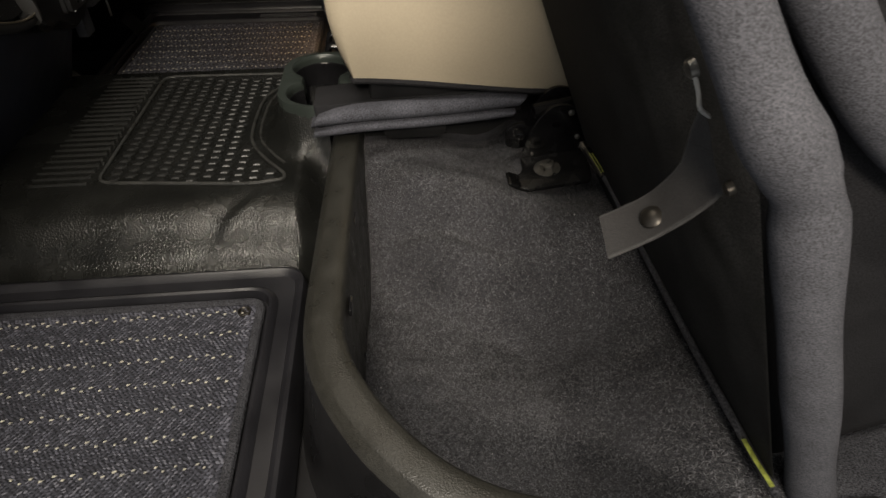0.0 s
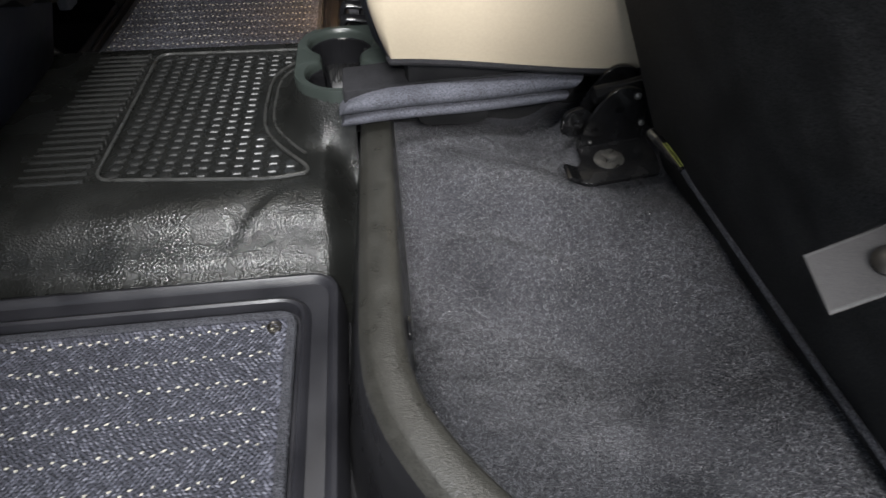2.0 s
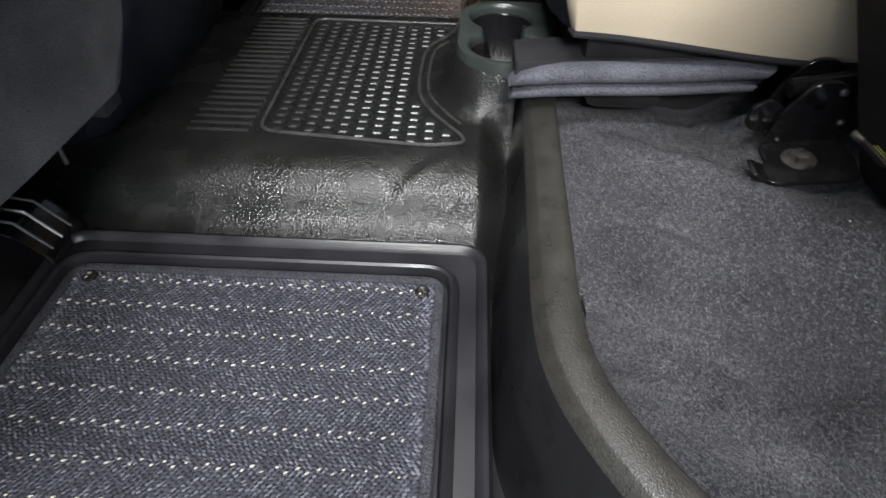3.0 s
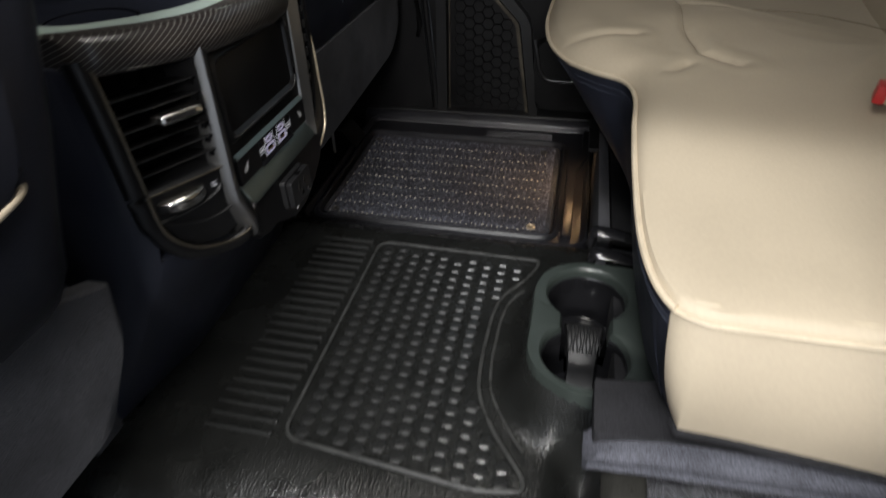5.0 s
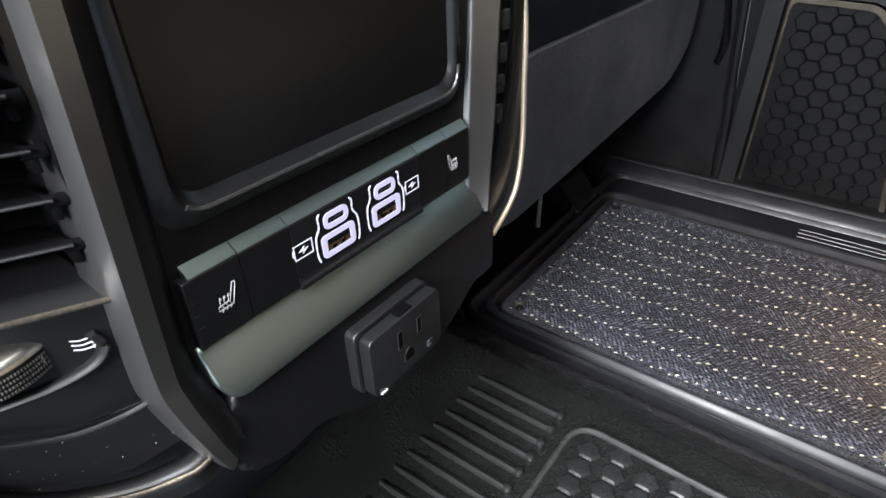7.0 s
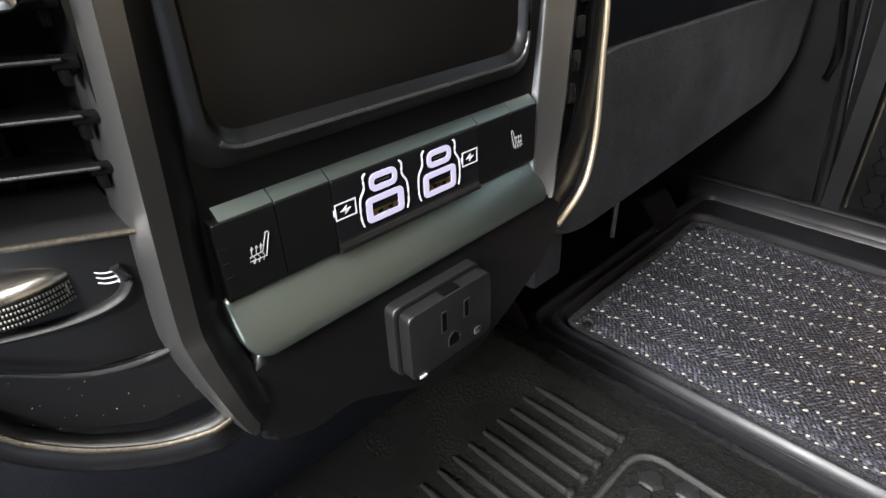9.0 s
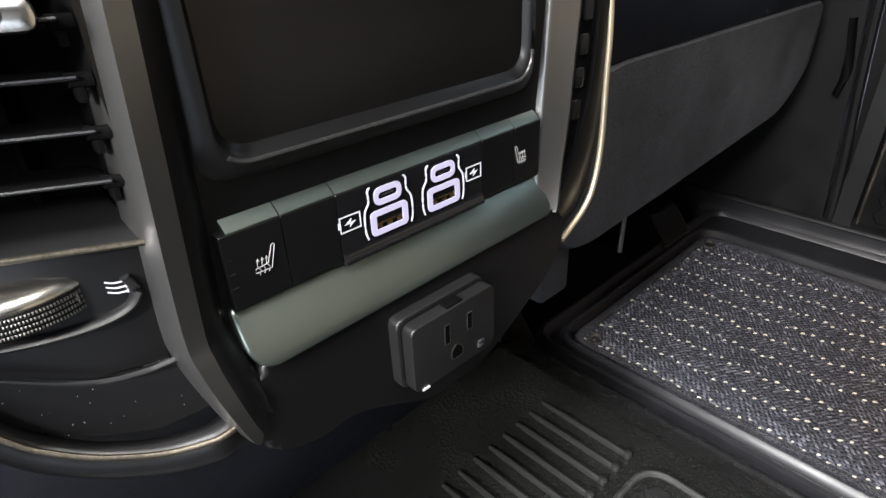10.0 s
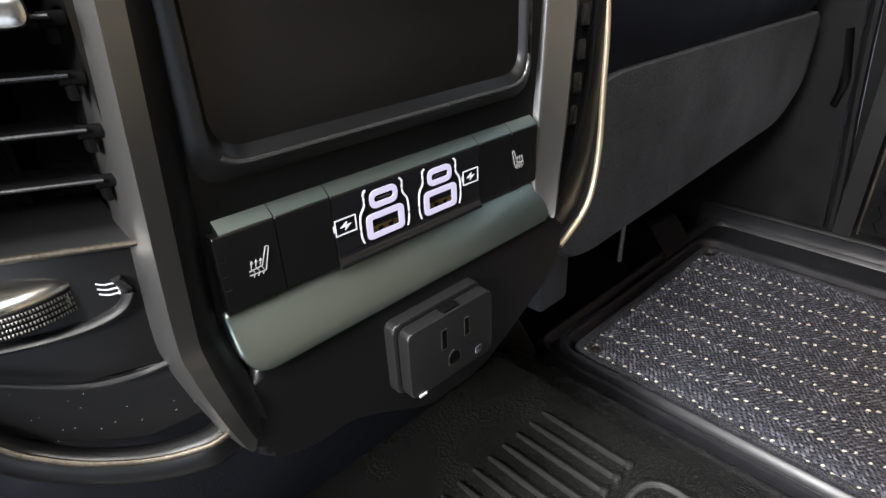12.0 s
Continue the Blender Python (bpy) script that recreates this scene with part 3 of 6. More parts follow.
def yarn_loops(name, x0, y0, x1, y1, rows, mat, seed, parent):
    """Low loops of yarn in slanting rows, the slant turning at every stitched row, as one mesh."""
    rng = np.random.default_rng(seed)
    low, pitch = min(rows), abs(rows[1] - rows[0])
    step, gap = 0.0047, 0.0034
    px, py, lay = [], [], []
    for j in range(int((y1 - y0) / gap) + 1):
        y = y0 + j * gap
        side = 1 if int(math.floor((y - low) / pitch)) % 2 else -1
        x = np.arange(x0, x1, step) + (side * 0.62 * (y - y0)) % step
        px.append(x + rng.uniform(-0.0007, 0.0007, len(x)))
        py.append(y + rng.uniform(-0.0005, 0.0005, len(x)))
        lay.append(np.full(len(x), side * 0.60) + rng.uniform(-0.22, 0.22, len(x)))
    x, y, a = np.concatenate(px), np.concatenate(py), np.concatenate(lay)
    n = len(x)
    l, w, h = rng.uniform(0.0022, 0.0032, n), rng.uniform(0.0013, 0.0018, n), rng.uniform(0.0012, 0.0024, n)
    along, across = np.stack([np.cos(a), np.sin(a), 0 * a], 1), np.stack([-np.sin(a), np.cos(a), 0 * a], 1)
    base = np.stack([x, y, 0 * x + 0.0022], 1)
    up = np.array([0, 0, 1.0])
    shape = ((-1, -0.2, 0), (-0.5, -1, 0), (0.5, -1, 0), (1, 0.2, 0), (0.5, 1, 0), (-0.5, 1, 0), (-0.45, -0.1, 1), (0.45, 0.1, 1))
    verts = np.stack([base + along * (u * l)[:, None] + across * (v * w)[:, None] + up * (q * h)[:, None] for u, v, q in shape], 1).reshape(-1, 3)
    faces = [[8 * k + i for i in f] for k in range(n) for f in ((0, 1, 6), (1, 2, 7, 6), (2, 3, 7), (3, 4, 7), (4, 5, 6, 7), (5, 0, 6))]
    me = bpy.data.meshes.new(name)
    me.from_pydata(verts.tolist(), [], faces)
    me.polygons.foreach_set("use_smooth", np.ones(len(faces), dtype=bool))
    me.materials.append(mat)
    ob = new(name, me)
    ob.parent = parent
    ob.matrix_parent_inverse = parent.matrix_world.inverted()
    return ob


def floor_mat(x0, y0, x1, y1, rows, label, holes, seed):
    rng = random.Random(seed)
    mat = thing("carpet_mat", ((x0 + x1) / 2, (y0 + y1) / 2, 0.0), label, "floor mat", "striped carpet mats")
    rings = [inset_rect(x0, y0, x1, y1, 0.022, d, z) for d, z in ((0.004, -0.005), (0.004, 0.0005), (0.010, 0.0022), (0.03, 0.0030))]
    part("woven_top", loft(rings, cap=(False, True)), WEAVE, mat, "slate blue herringbone weave")
    tagged(yarn_loops("yarn", x0 + 0.012, y0 + 0.012, x1 - 0.012, y1 - 0.012, rows, YARN, seed, mat), "slate blue looped yarn", kind="stuff")
    edge = [Vector(p) for p in inset_rect(x0, y0, x1, y1, 0.022, 0.005, 0.0012)]
    part("binding", tube(edge, 0.0058, 8, True, 0.7), BINDING, mat, "slate grey bound edge")
    bm = bmesh.new()
    for y in rows:
        n = int((x1 - x0 - 0.03) / 0.0092)
        for k in range(n):
            x = x0 + 0.014 + k * 0.0092 + rng.uniform(-0.0016, 0.0016)
            yy = y + (0.0021 if k % 2 else -0.0021) + rng.uniform(-0.0006, 0.0006)
            l, w = rng.uniform(0.0014, 0.0026), rng.uniform(0.0008, 0.0013)
            vs = [bm.verts.new((x + a * l - 0.25 * b * w, yy + b * w + 0.3 * a * l, 0.0040 + c)) for a, b, c in ((-1, -0.5, 0), (0, -1, 0.0), (1, 0.5, 0), (0, 1, 0), (-0.4, 0, 0.0018), (0.4, 0, 0.0018))]
            for f in ((0, 1, 4), (1, 5, 4), (1, 2, 5), (2, 3, 5), (3, 4, 5), (3, 0, 4)):
                bm.faces.new([vs[i] for i in f])
    tagged(part("stitching", bm, THREAD, mat, "rows of pale yellow stitches"), kind="stuff")
    for k, (x, y, brassy) in enumerate(holes):
        part("eyelet", lathe([(0.0078, 0.002), (0.0078, 0.0054), (0.0066, 0.0058), (0.0056, 0.0048), (0.0050, 0.0036), (0.0010, 0.0034)], (x, y, 0), 20), BRASS if brassy else DULLSTUD, mat)


def floor_fittings():
    floor_tray(-0.382, -0.93, 0.107, -0.287, -0.352, -0.90, 0.062, -0.332, "grey-black rubber floor tray beside the tunnel liner", 0.0)
    floor_mat(-0.349, -0.895, 0.059, -0.336, [-0.3600 - 0.0333 * k for k in range(15)], "slate blue carpet mat with pale stitched stripes in its tray", [(-0.322, -0.358, False), (0.036, -0.360, False)], 3)
    far = floor_tray(-0.385, 0.306, 0.132, 0.757, -0.355, 0.338, 0.070, 0.676, "grey-black rubber floor tray below the door", 0.0)
    floor_mat(-0.352, 0.342, 0.067, 0.672, [0.3525 + 0.0338 * k for k in range(9)], "slate blue carpet mat with pale stitched stripes near the door", [(-0.33, 0.36, False), (0.033, 0.362, True), (-0.334, 0.645, False), (0.033, 0.640, False)], 5)
    # raised far lip with cast ridges and a worn unreadable mark
    part("far_lip", slab(rounded([(0.742, -0.01), (0.762, -0.01), (0.767, 0.022), (0.761, 0.026), (0.748, 0.014)], 0.004, 3), "x", -0.40, 0.13, 0.002), TRAY, far, "raised outer lip")
    for k in range(4):
        part("ridge", tube([(-0.10, 0.690 + 0.011 * k, 0.0046), (0.045, 0.690 + 0.011 * k, 0.0046)], 0.0013, 6), TRAY, far)
    for k in range(6):
        part("mark_bar", box((-0.085 + k * 0.021, 0.6805, 0.004), (-0.070 + k * 0.021, 0.6865, 0.0075), 0.001), TRAY, far)
    step = rounded([(0.084, 0.335), (0.103, 0.335), (0.103, 0.56), (0.127, 0.64), (0.127, 0.74), (0.112, 0.74), (0.112, 0.645), (0.088, 0.565)], 0.006, 3)
    part("side_step", slab(step, "z", -0.01, 0.012, 0.003), TRAY, far, "stepped side lip")
    # the sheet between tray and door sill, and below the seats
    sill = thing("door_sill", (-0.1, 0.78, 0.0), "black plastic door sill along the tray", "sill")
    part("sill_plate", slab(rounded([(0.752, -0.04), (0.84, -0.04), (0.84, 0.03), (0.80, 0.036), (0.764, 0.028)], 0.006, 3), "x", -0.9, 0.6, 0.002), SOFT, sill)


def sill_rail():
    rail = thing("seat_rail_trim", (0.157, -0.4, 0.0), "worn black plastic trim rail between tray and carpet", "trim")
    line = smooth_line([(0.173, -0.06, 0), (0.170, -0.14, 0), (0.166, -0.25, 0), (0.162, -0.38, 0), (0.160, -0.48, 0), (0.168, -0.532, 0), (0.190, -0.580, 0), (0.222, -0.625, 0), (0.262, -0.660, 0), (0.312, -0.683, 0), (0.40, -0.700, 0), (0.55, -0.705, 0)], 6)
    profile = [(0.050, -0.045), (0.042, 0.0), (0.033, 0.060), (0.0280, 0.1000), (0.0272, 0.1060), (0.0258, 0.1088), (0.0190, 0.1166), (0.0168, 0.1180), (0.0000, 0.1205), (-0.0075, 0.1195), (-0.0105, 0.1165), (-0.0118, 0.110), (-0.014, 0.09), (-0.022, -0.045)]
    rings = []
    for k, p in enumerate(line):
        d = (line[min(k + 1, len(line) - 1)] - line[max(k - 1, 0)]).normalized()
        n = Vector((d.y, -d.x, 0))
        rings.append([p + n * a + Vector((0, 0, z)) for a, z in profile])
    part("rail", loft([r[4:] for r in rings], closed=False), RAILMAT, rail, "worn satin rail top")
    part("side_wall", loft([r[:5] for r in rings], closed=False), GLOSS_WALL, rail, "smooth black side of the trim")
    for y, z in ((-0.315, 0.100), (-0.455, 0.098)):
        part("clip", box((0.1735, y - 0.011, z - 0.004), (0.1775, y + 0.011, z + 0.004), 0.0015), GLOSS, rail, "glossy black push clip")
    return rail


# ---- cup holder ----
def cup_holder():
    cup = thing("cup_holder", (0.12, 0.0, 0.06), "twin cup holder in grey-green and black plastic beside the bench", "cup holder")
    plan = CUP_PLAN

    def wells(x, y):
        a = math.hypot(x - 0.121, y - 0.047) - 0.0445
        b = math.hypot(x - 0.121, y + 0.046) - 0.0445
        neck = max(abs(x - 0.121) - 0.026, abs(y) - 0.03)
        return min(a, b, neck)

    # plate with the double opening, as a fine field with its rim rolled in
    bm = bmesh.new()
    n = 96
    outer, inner = [], []
    for k in range(n):
        a = 2 * math.pi * k / n
        d = Vector((math.cos(a), math.sin(a)))
        r = 0.005
        while wells(0.121 + d.x * r, d.y * r) < 0:
            r += 0.0005
        inner.append((0.121 + d.x * r, d.y * r))
        r2 = r
        while inside(plan, 0.121 + d.x * r2, d.y * r2) and r2 < 0.3:
            r2 += 0.0005
        outer.append((0.121 + d.x * r2, d.y * r2))
    mix = lambda s: [(i[0] + (o[0] - i[0]) * s, i[1] + (o[1] - i[1]) * s) for i, o in zip(inner, outer)]
    rings = [[(x, y, 0.118) for x, y in mix(1.0)], [(x, y, 0.134) for x, y in mix(1.0)], [(x, y, 0.1385) for x, y in mix(0.93)], [(x, y, 0.1385) for x, y in mix(0.22)], [(x, y, 0.136) for x, y in mix(0.06)], [(x, y, 0.131) for x, y in mix(0.0)], [(x, y, 0.112) for x, y in mix(-0.02)]]
    part("plate", loft(rings), CUPPLATE, cup, "grey-green plate round both wells")
    for s in (1, -1):
        c = (0.121, 0.0465 * s, 0)
        well = part("well", lathe([(0.0455, 0.126), (0.0435, 0.124), (0.041, 0.085), (0.038, 0.066), (0.034, 0.0635)], c, 40), GLOSS, cup, "black well")
        # open the top of the well: its first cap is taken away
        me = well.data
        bm = bmesh.new()
        bm.from_mesh(me)
        top = [f for f in bm.faces if len(f.verts) > 8 and f.calc_center_median().z > 0.1]
        wall = [f for f in bm.faces if abs(f.calc_center_median().y) < 0.012 and abs(f.calc_center_median().x - 0.121) < 0.03]
        bmesh.ops.delete(bm, geom=list(set(top + wall)), context="FACES")
        bm.to_mesh(me)
        bm.free()
    # grip pad hanging down between the wells
    rings = []
    for y, w, z in ((0.018, 0.023, 0.116), (0.012, 0.0225, 0.120), (0.0, 0.020, 0.118), (-0.014, 0.017, 0.108), (-0.028, 0.0155, 0.090), (-0.04, 0.0165, 0.072), (-0.052, 0.02, 0.066)):
        rings.append([(0.121 - w, y, z - 0.004), (0.121 - w * 0.9, y, z), (0.121, y, z + 0.0015), (0.121 + w * 0.9, y, z), (0.121 + w, y, z - 0.004)])
    saddle = part("divider", loft(rings, closed=False), VANE, cup, "saddle between the wells")
    for k in range(11):
        x = 0.104 + 0.0034 * k
        part("grip_ridge", tube([(x + 0.0008 * math.sin(1.9 * k + 9 * s), 0.013 - 0.034 * s, 0.1212 - 0.0105 * s * s) for s in (j / 8 for j in range(9))], 0.0008, 5), PLASTIC, saddle)
    # bars of the vent beside the cups
    for y, z in ((0.121, 0.143), (0.160, 0.149)):
        pts = [(0.124, y, z - 0.020), (0.127, y, z - 0.004), (0.136, y, z), (0.17, y - 0.003, z - 0.004), (0.215, y - 0.008, z - 0.010)]
        part("louvre", tube(smooth_line(pts, 4), 0.0105, 10, False, 0.55, (0, 0, 1)), GLOSS, cup, "glossy black curved louvre")


def storage_bin():
    b = thing("underseat_bin", (0.2, 0.35, -0.04), "dark grey storage box under the bench seat", "storage box")
    part("front_panel", slab(rounded([(0.180, -0.04), (0.44, -0.04), (0.60, -0.04), (0.60, 0.118), (0.18, 0.128)], 0.008, 3), "x", 0.133, 0.150, 0.004), GREYFELT, b, "dark grey felt-lined front")
    part("case", box((0.152, -0.10, -0.04), (0.56, 0.74, 0.118), 0.008), DARKCARPET, b)


# ---- bench seat cushion ----
CUSHION = [(0.56, -0.190), (0.36, -0.190), (0.22, -0.189), (0.172, -0.186), (0.152, -0.165), (0.142, -0.11), (0.141, -0.02), (0.144, 0.08), (0.148, 0.165), (0.136, 0.212), (0.100, 0.240), (0.066, 0.278), (0.044, 0.335), (0.033, 0.41), (0.031, 0.50), (0.036, 0.60), (0.055, 0.68), (0.10, 0.735), (0.2, 0.752), (0.56, 0.755)]
MID = Vector((0.46, 0.28))


SEAMS = [[(0.19, 0.56), (0.215, 0.455), (0.210, 0.33), (0.222, 0.253), (0.262, 0.225)], [(0.215, 0.455), (0.30, 0.425), (0.40, 0.36), (0.47, 0.26)], [(0.060, 0.298), (0.10, 0.292), (0.150, 0.304)], [(0.188, 0.205), (0.205, 0.222)]]


def seam_gap(x, y):
    """Distance in plan from the sewn lines of the seating area."""
    best = 1.0
    for line in SEAMS:
        for (x0, y0), (x1, y1) in zip(line, line[1:]):
            dx, dy = x1 - x0, y1 - y0
            t = max(0.0, min(1.0, ((x - x0) * dx + (y - y0) * dy) / (dx * dx + dy * dy)))
            best = min(best, math.hypot(x - x0 - t * dx, y - y0 - t * dy))
    return best


def cushion_height(x, y):
    z = 0.344 + 0.006 * math.sin((y - 0.05) * 6) + 0.003 * noise.noise((x * 9, y * 9, 2))
    z += 0.012 * sstep(0.12, 0.40, y) * (1 - sstep(0.62, 0.75, y))
    z -= 0.0018 * math.exp(-((y - 0.215 - 0.25 * (x - 0.2)) / 0.03) ** 2)
    z += 0.012 * sstep(0.25, 0.5, x)
    d = seam_gap(x, y)
    z += 0.0012 * math.exp(-((d - 0.018) / 0.012) ** 2) - 0.0042 * math.exp(-(d / 0.0055) ** 2)
    z += 0.0016 * noise.noise((x * 26, y * 15, 5.5)) * sstep(0.1, 0.3, y)
    return z


def bench_cushion():
    seat = thing("bench_cushion", (0.3, 0.28, 0.2), "beige leather rear bench cushion with navy skirt, down in place", "seat cushion")
    line = [p.to_2d() for p in smooth_line([(x, y, 0) for x, y in CUSHION], 14)]

    def ring(d, zf):
        out = []
        for p in line:
            w = (MID - p).normalized()
            q = p + w * d
            out.append((q.x, q.y, zf(q.x, q.y)))
        return out

    rings = [ring(0.0, lambda x, y: 0.326), ring(0.001, lambda x, y: 0.331), ring(0.005, lambda x, y: 0.3355)]
    rings += [ring(d, lambda x, y, t=t: 0.3355 + (cushion_height(x, y) - 0.3355) * t) for d, t in [(0.010, 0.30), (0.014, 0.45), (0.020, 0.62), (0.026, 0.75), (0.034, 0.86), (0.042, 0.93), (0.050, 0.97)] + [(0.058 + 0.0055 * k, 1.0) for k in range(44)]]
    bm = loft(rings, closed=False)
    # close the middle
    last = [v for v in bm.verts][-len(line):]
    c = bm.verts.new((0.50, 0.28, 0.352))
    for a, b in zip(last, last[1:]):
        bm.faces.new((a, b, c))
    part("top_cover", bm, BEIGE, seat, "beige leather top with soft creases")
    # lower edge of the skirt
    low = []
    for p in line:
        y = p.y
        x = lerp_table([(-0.19, 0.184), (-0.1, 0.166), (0.0, 0.163), (0.2, 0.172), (0.38, 0.190), (0.6, 0.125), (0.7, 0.11), (0.76, 0.14)], y)
        z = lerp_table([(-0.19, 0.212), (0.0, 0.196), (0.2, 0.165), (0.38, 0.140), (0.8, 0.140)], y)
        x = max(p.x, x) if p.x < 0.2 else p.x
        if y < -0.15:
            z -= 0.024 * sstep(0.17, 0.46, p.x)
        low.append(Vector((x, y + (0.006 if y < -0.15 else 0), z)))
    # the near side is beige, the front is navy
    k0 = max(k for k, p in enumerate(line) if p.y < -0.165 and p.x > 0.158)
    top = [Vector((p.x, p.y, 0.327)) for p in line]

    def band(a, b, bulge, steps=8):
        rr = []
        for s in range(steps + 1):
            t = s / steps
            row = []
            for k in range(a, b):
                q = top[k].lerp(low[k], t)
                w = (line[k] - MID).normalized() * bulge * math.sin(math.pi * t)
                row.append((q.x + w.x, q.y + w.y, q.z))
            rr.append(row)
        return loft(rr, closed=False)

    part("side_panel", band(0, k0 + 2, 0.010), BEIGE, seat, "beige leather side with small wrinkles")
    part("skirt", band(k0 + 1, len(line), 0.004), NAVY, seat, "dark navy vinyl skirt")
    part("piping", tube([q + Vector((0, 0, 0.0035)) - Vector((*(MID - line[k]).normalized() * 0.001, 0)) for k, q in enumerate(top)][k0 - 1:], 0.0028, 8), BEIGEPIPE, seat, "beige piping along the front edge")
    part("side_seam", tube([(p.x, p.y + 0.010, 0.3345 + 0.001 * math.sin(0.36 * k)) for k, p in enumerate(line[:k0 + 1])], 0.0016, 6), BEIGEPIPE, seat)
    part("side_seam", tube([(p.x, p.y - 0.001, 0.3285) for k, p in enumerate(line[:k0 + 1])], 0.0018, 6), BEIGEPIPE, seat)
    part("lower_welt", tube(low[:k0 + 2], 0.004, 8), LIDFELT, seat, "dark felt welt under the side")
    for drop in (0.010, 0.017):
        bm = bmesh.new()
        pts = [top[k].lerp(low[k], drop / 0.15) for k in range(k0 + 1, len(line) - 45)]
        for a, b in zip(pts, pts[1:]):
            n = max(1, int((b - a).length / 0.0055))
            for j in range(n):
                p, q = a.lerp(b, (j + 0.15) / n), a.lerp(b, (j + 0.8) / n)
                o = Vector((-0.0018, -0.0006, 0))
                vs = [bm.verts.new(r) for r in (p + o + Vector((0, 0, 0.0004)), q + o + Vector((0, 0, 0.0004)), q + o - Vector((0, 0, 0.0004)), p + o - Vector((0, 0, 0.0004)), (p + q) / 2 + o * 1.5)]
                for f in ((0, 1, 4), (1, 2, 4), (2, 3, 4), (3, 0, 4)):
                    bm.faces.new([vs[i] for i in f])
        tagged(part("skirt_stitching", bm, STITCH, seat, "pale thread along the skirt"), kind="stuff")
    # sewn creases of the seating area
    for pts in SEAMS[:2]:
        lp = smooth_line([(x, y, 0) for x, y in pts], 10)
        part("crease", tube([(p.x, p.y, cushion_height(p.x, p.y) + 0.0002) for p in lp], 0.0006, 6), SEAM, seat)
    part("base", box((0.20, -0.165, 0.17), (0.56, 0.74, 0.225), 0.01), SOFT, seat, "black seat pan")


def added_amber_lamp():
    # housing for the added amber light, out of view
    lamp = thing("added_amber_lamp", (0.13, 0.5, 0.118), "small unseen amber lamp added under the bench front for the warm glow", "lamp")
    part("housing", box((0.116, 0.44, 0.116), (0.134, 0.56, 0.124), 0.002), SOFT, lamp)


def bench_back():
    back = thing("rear_bench", (0.6, 0.3, 0.3), "beige leather rear bench back behind the cushion", "bench seat")
    prof = rounded([(0.435, 0.33), (0.56, 0.30), (0.76, 1.0), (0.62, 1.0), (0.515, 0.62)], 0.05, 5)
    part("cushion", slab(prof, "y", -0.18, 0.30, 0.02, 3), BEIGE, back)
    part("cushion", slab(prof, "y", 0.305, 0.76, 0.02, 3), BEIGE, back)
    latch = thing("seat_buckle", (0.37, 0.12, 0.35), "white and red seat belt buckle lying on the bench", "seat belt buckle")
    part("body", moved(box((-0.032, -0.012, -0.009), (0.032, 0.012, 0.009), 0.004), pose(0.396, 0.108, 0.3655, 0, 3, -20)), BEIGEPIPE, latch)
    part("release_button", moved(box((-0.005, -0.0115, -0.007), (0.005, 0.0115, 0.0098), 0.002), pose(0.362, 0.1204, 0.3655, 0, 3, -20)), REDMAT, latch, "red release button")


def folded_pad():
    pad = thing("folded_felt_panel", (0.26, -0.1, 0.14), "folded blue-grey felt panel lying under the bench cushion", "felt panel")

    def sheet(x0, x1, z0, z1, x2, dz):
        sec = []
        h = (z1 - z0) / 2
        for k in range(9):
            a = -math.pi / 2 + math.pi * k / 8
            sec.append((-0.172 - h * math.cos(a), h * math.sin(a)))
        rings = []
        for s in range(13):
            t = s / 12
            x = x0 + (x1 - x0) * t
            zc = (z0 + z1) / 2 + dz * t + 0.0012 * math.sin(7 * t)
            sh = 0.35 + 0.65 * min(1, t / 0.12) if t < 0.12 else (0.3 + 0.7 * min(1, (1 - t) / 0.14) if t > 0.86 else 1)
            rings.append([(x + x2 * (q / h), y, zc + q * (1 if q < 0 else sh)) for y, q in [(-0.150, -h)] + sec + [(-0.150, h)]])
        return loft(rings, cap=(True, True))

    part("lower_layer", sheet(0.124, 0.388, 0.131, 0.1455, 0.002, 0.018), PADFELT, pad, "blue-grey felt, folded edge")
    part("upper_layer", sheet(0.127, 0.398, 0.1465, 0.170, 0.006, 0.018), PADFELT, pad, "blue-grey felt, chamfered edge")
    part("lid", moved(slab(rounded([(0.128, -0.168), (0.40, -0.168), (0.40, 0.02), (0.196, 0.02), (0.196, -0.108), (0.128, -0.106)], 0.006, 3), "z", 0.138, 0.1725, 0.003), Matrix.Translation((0.13, 0, 0.15)) @ pose(0, 0, 0, 0, -3.6, 0) @ Matrix.Translation((-0.13, 0, -0.15))), LIDFELT, pad, "black felt top of the lid")
    stub = thing("bin_latch", (0.27, -0.14, 0.12), "black plastic stop below the felt panel", "latch")
    part("body", slab(rounded(rect(0.215, 0.112, 0.300, 0.136), 0.010, 4), "y", -0.150, -0.118, 0.004), SOFT, stub)


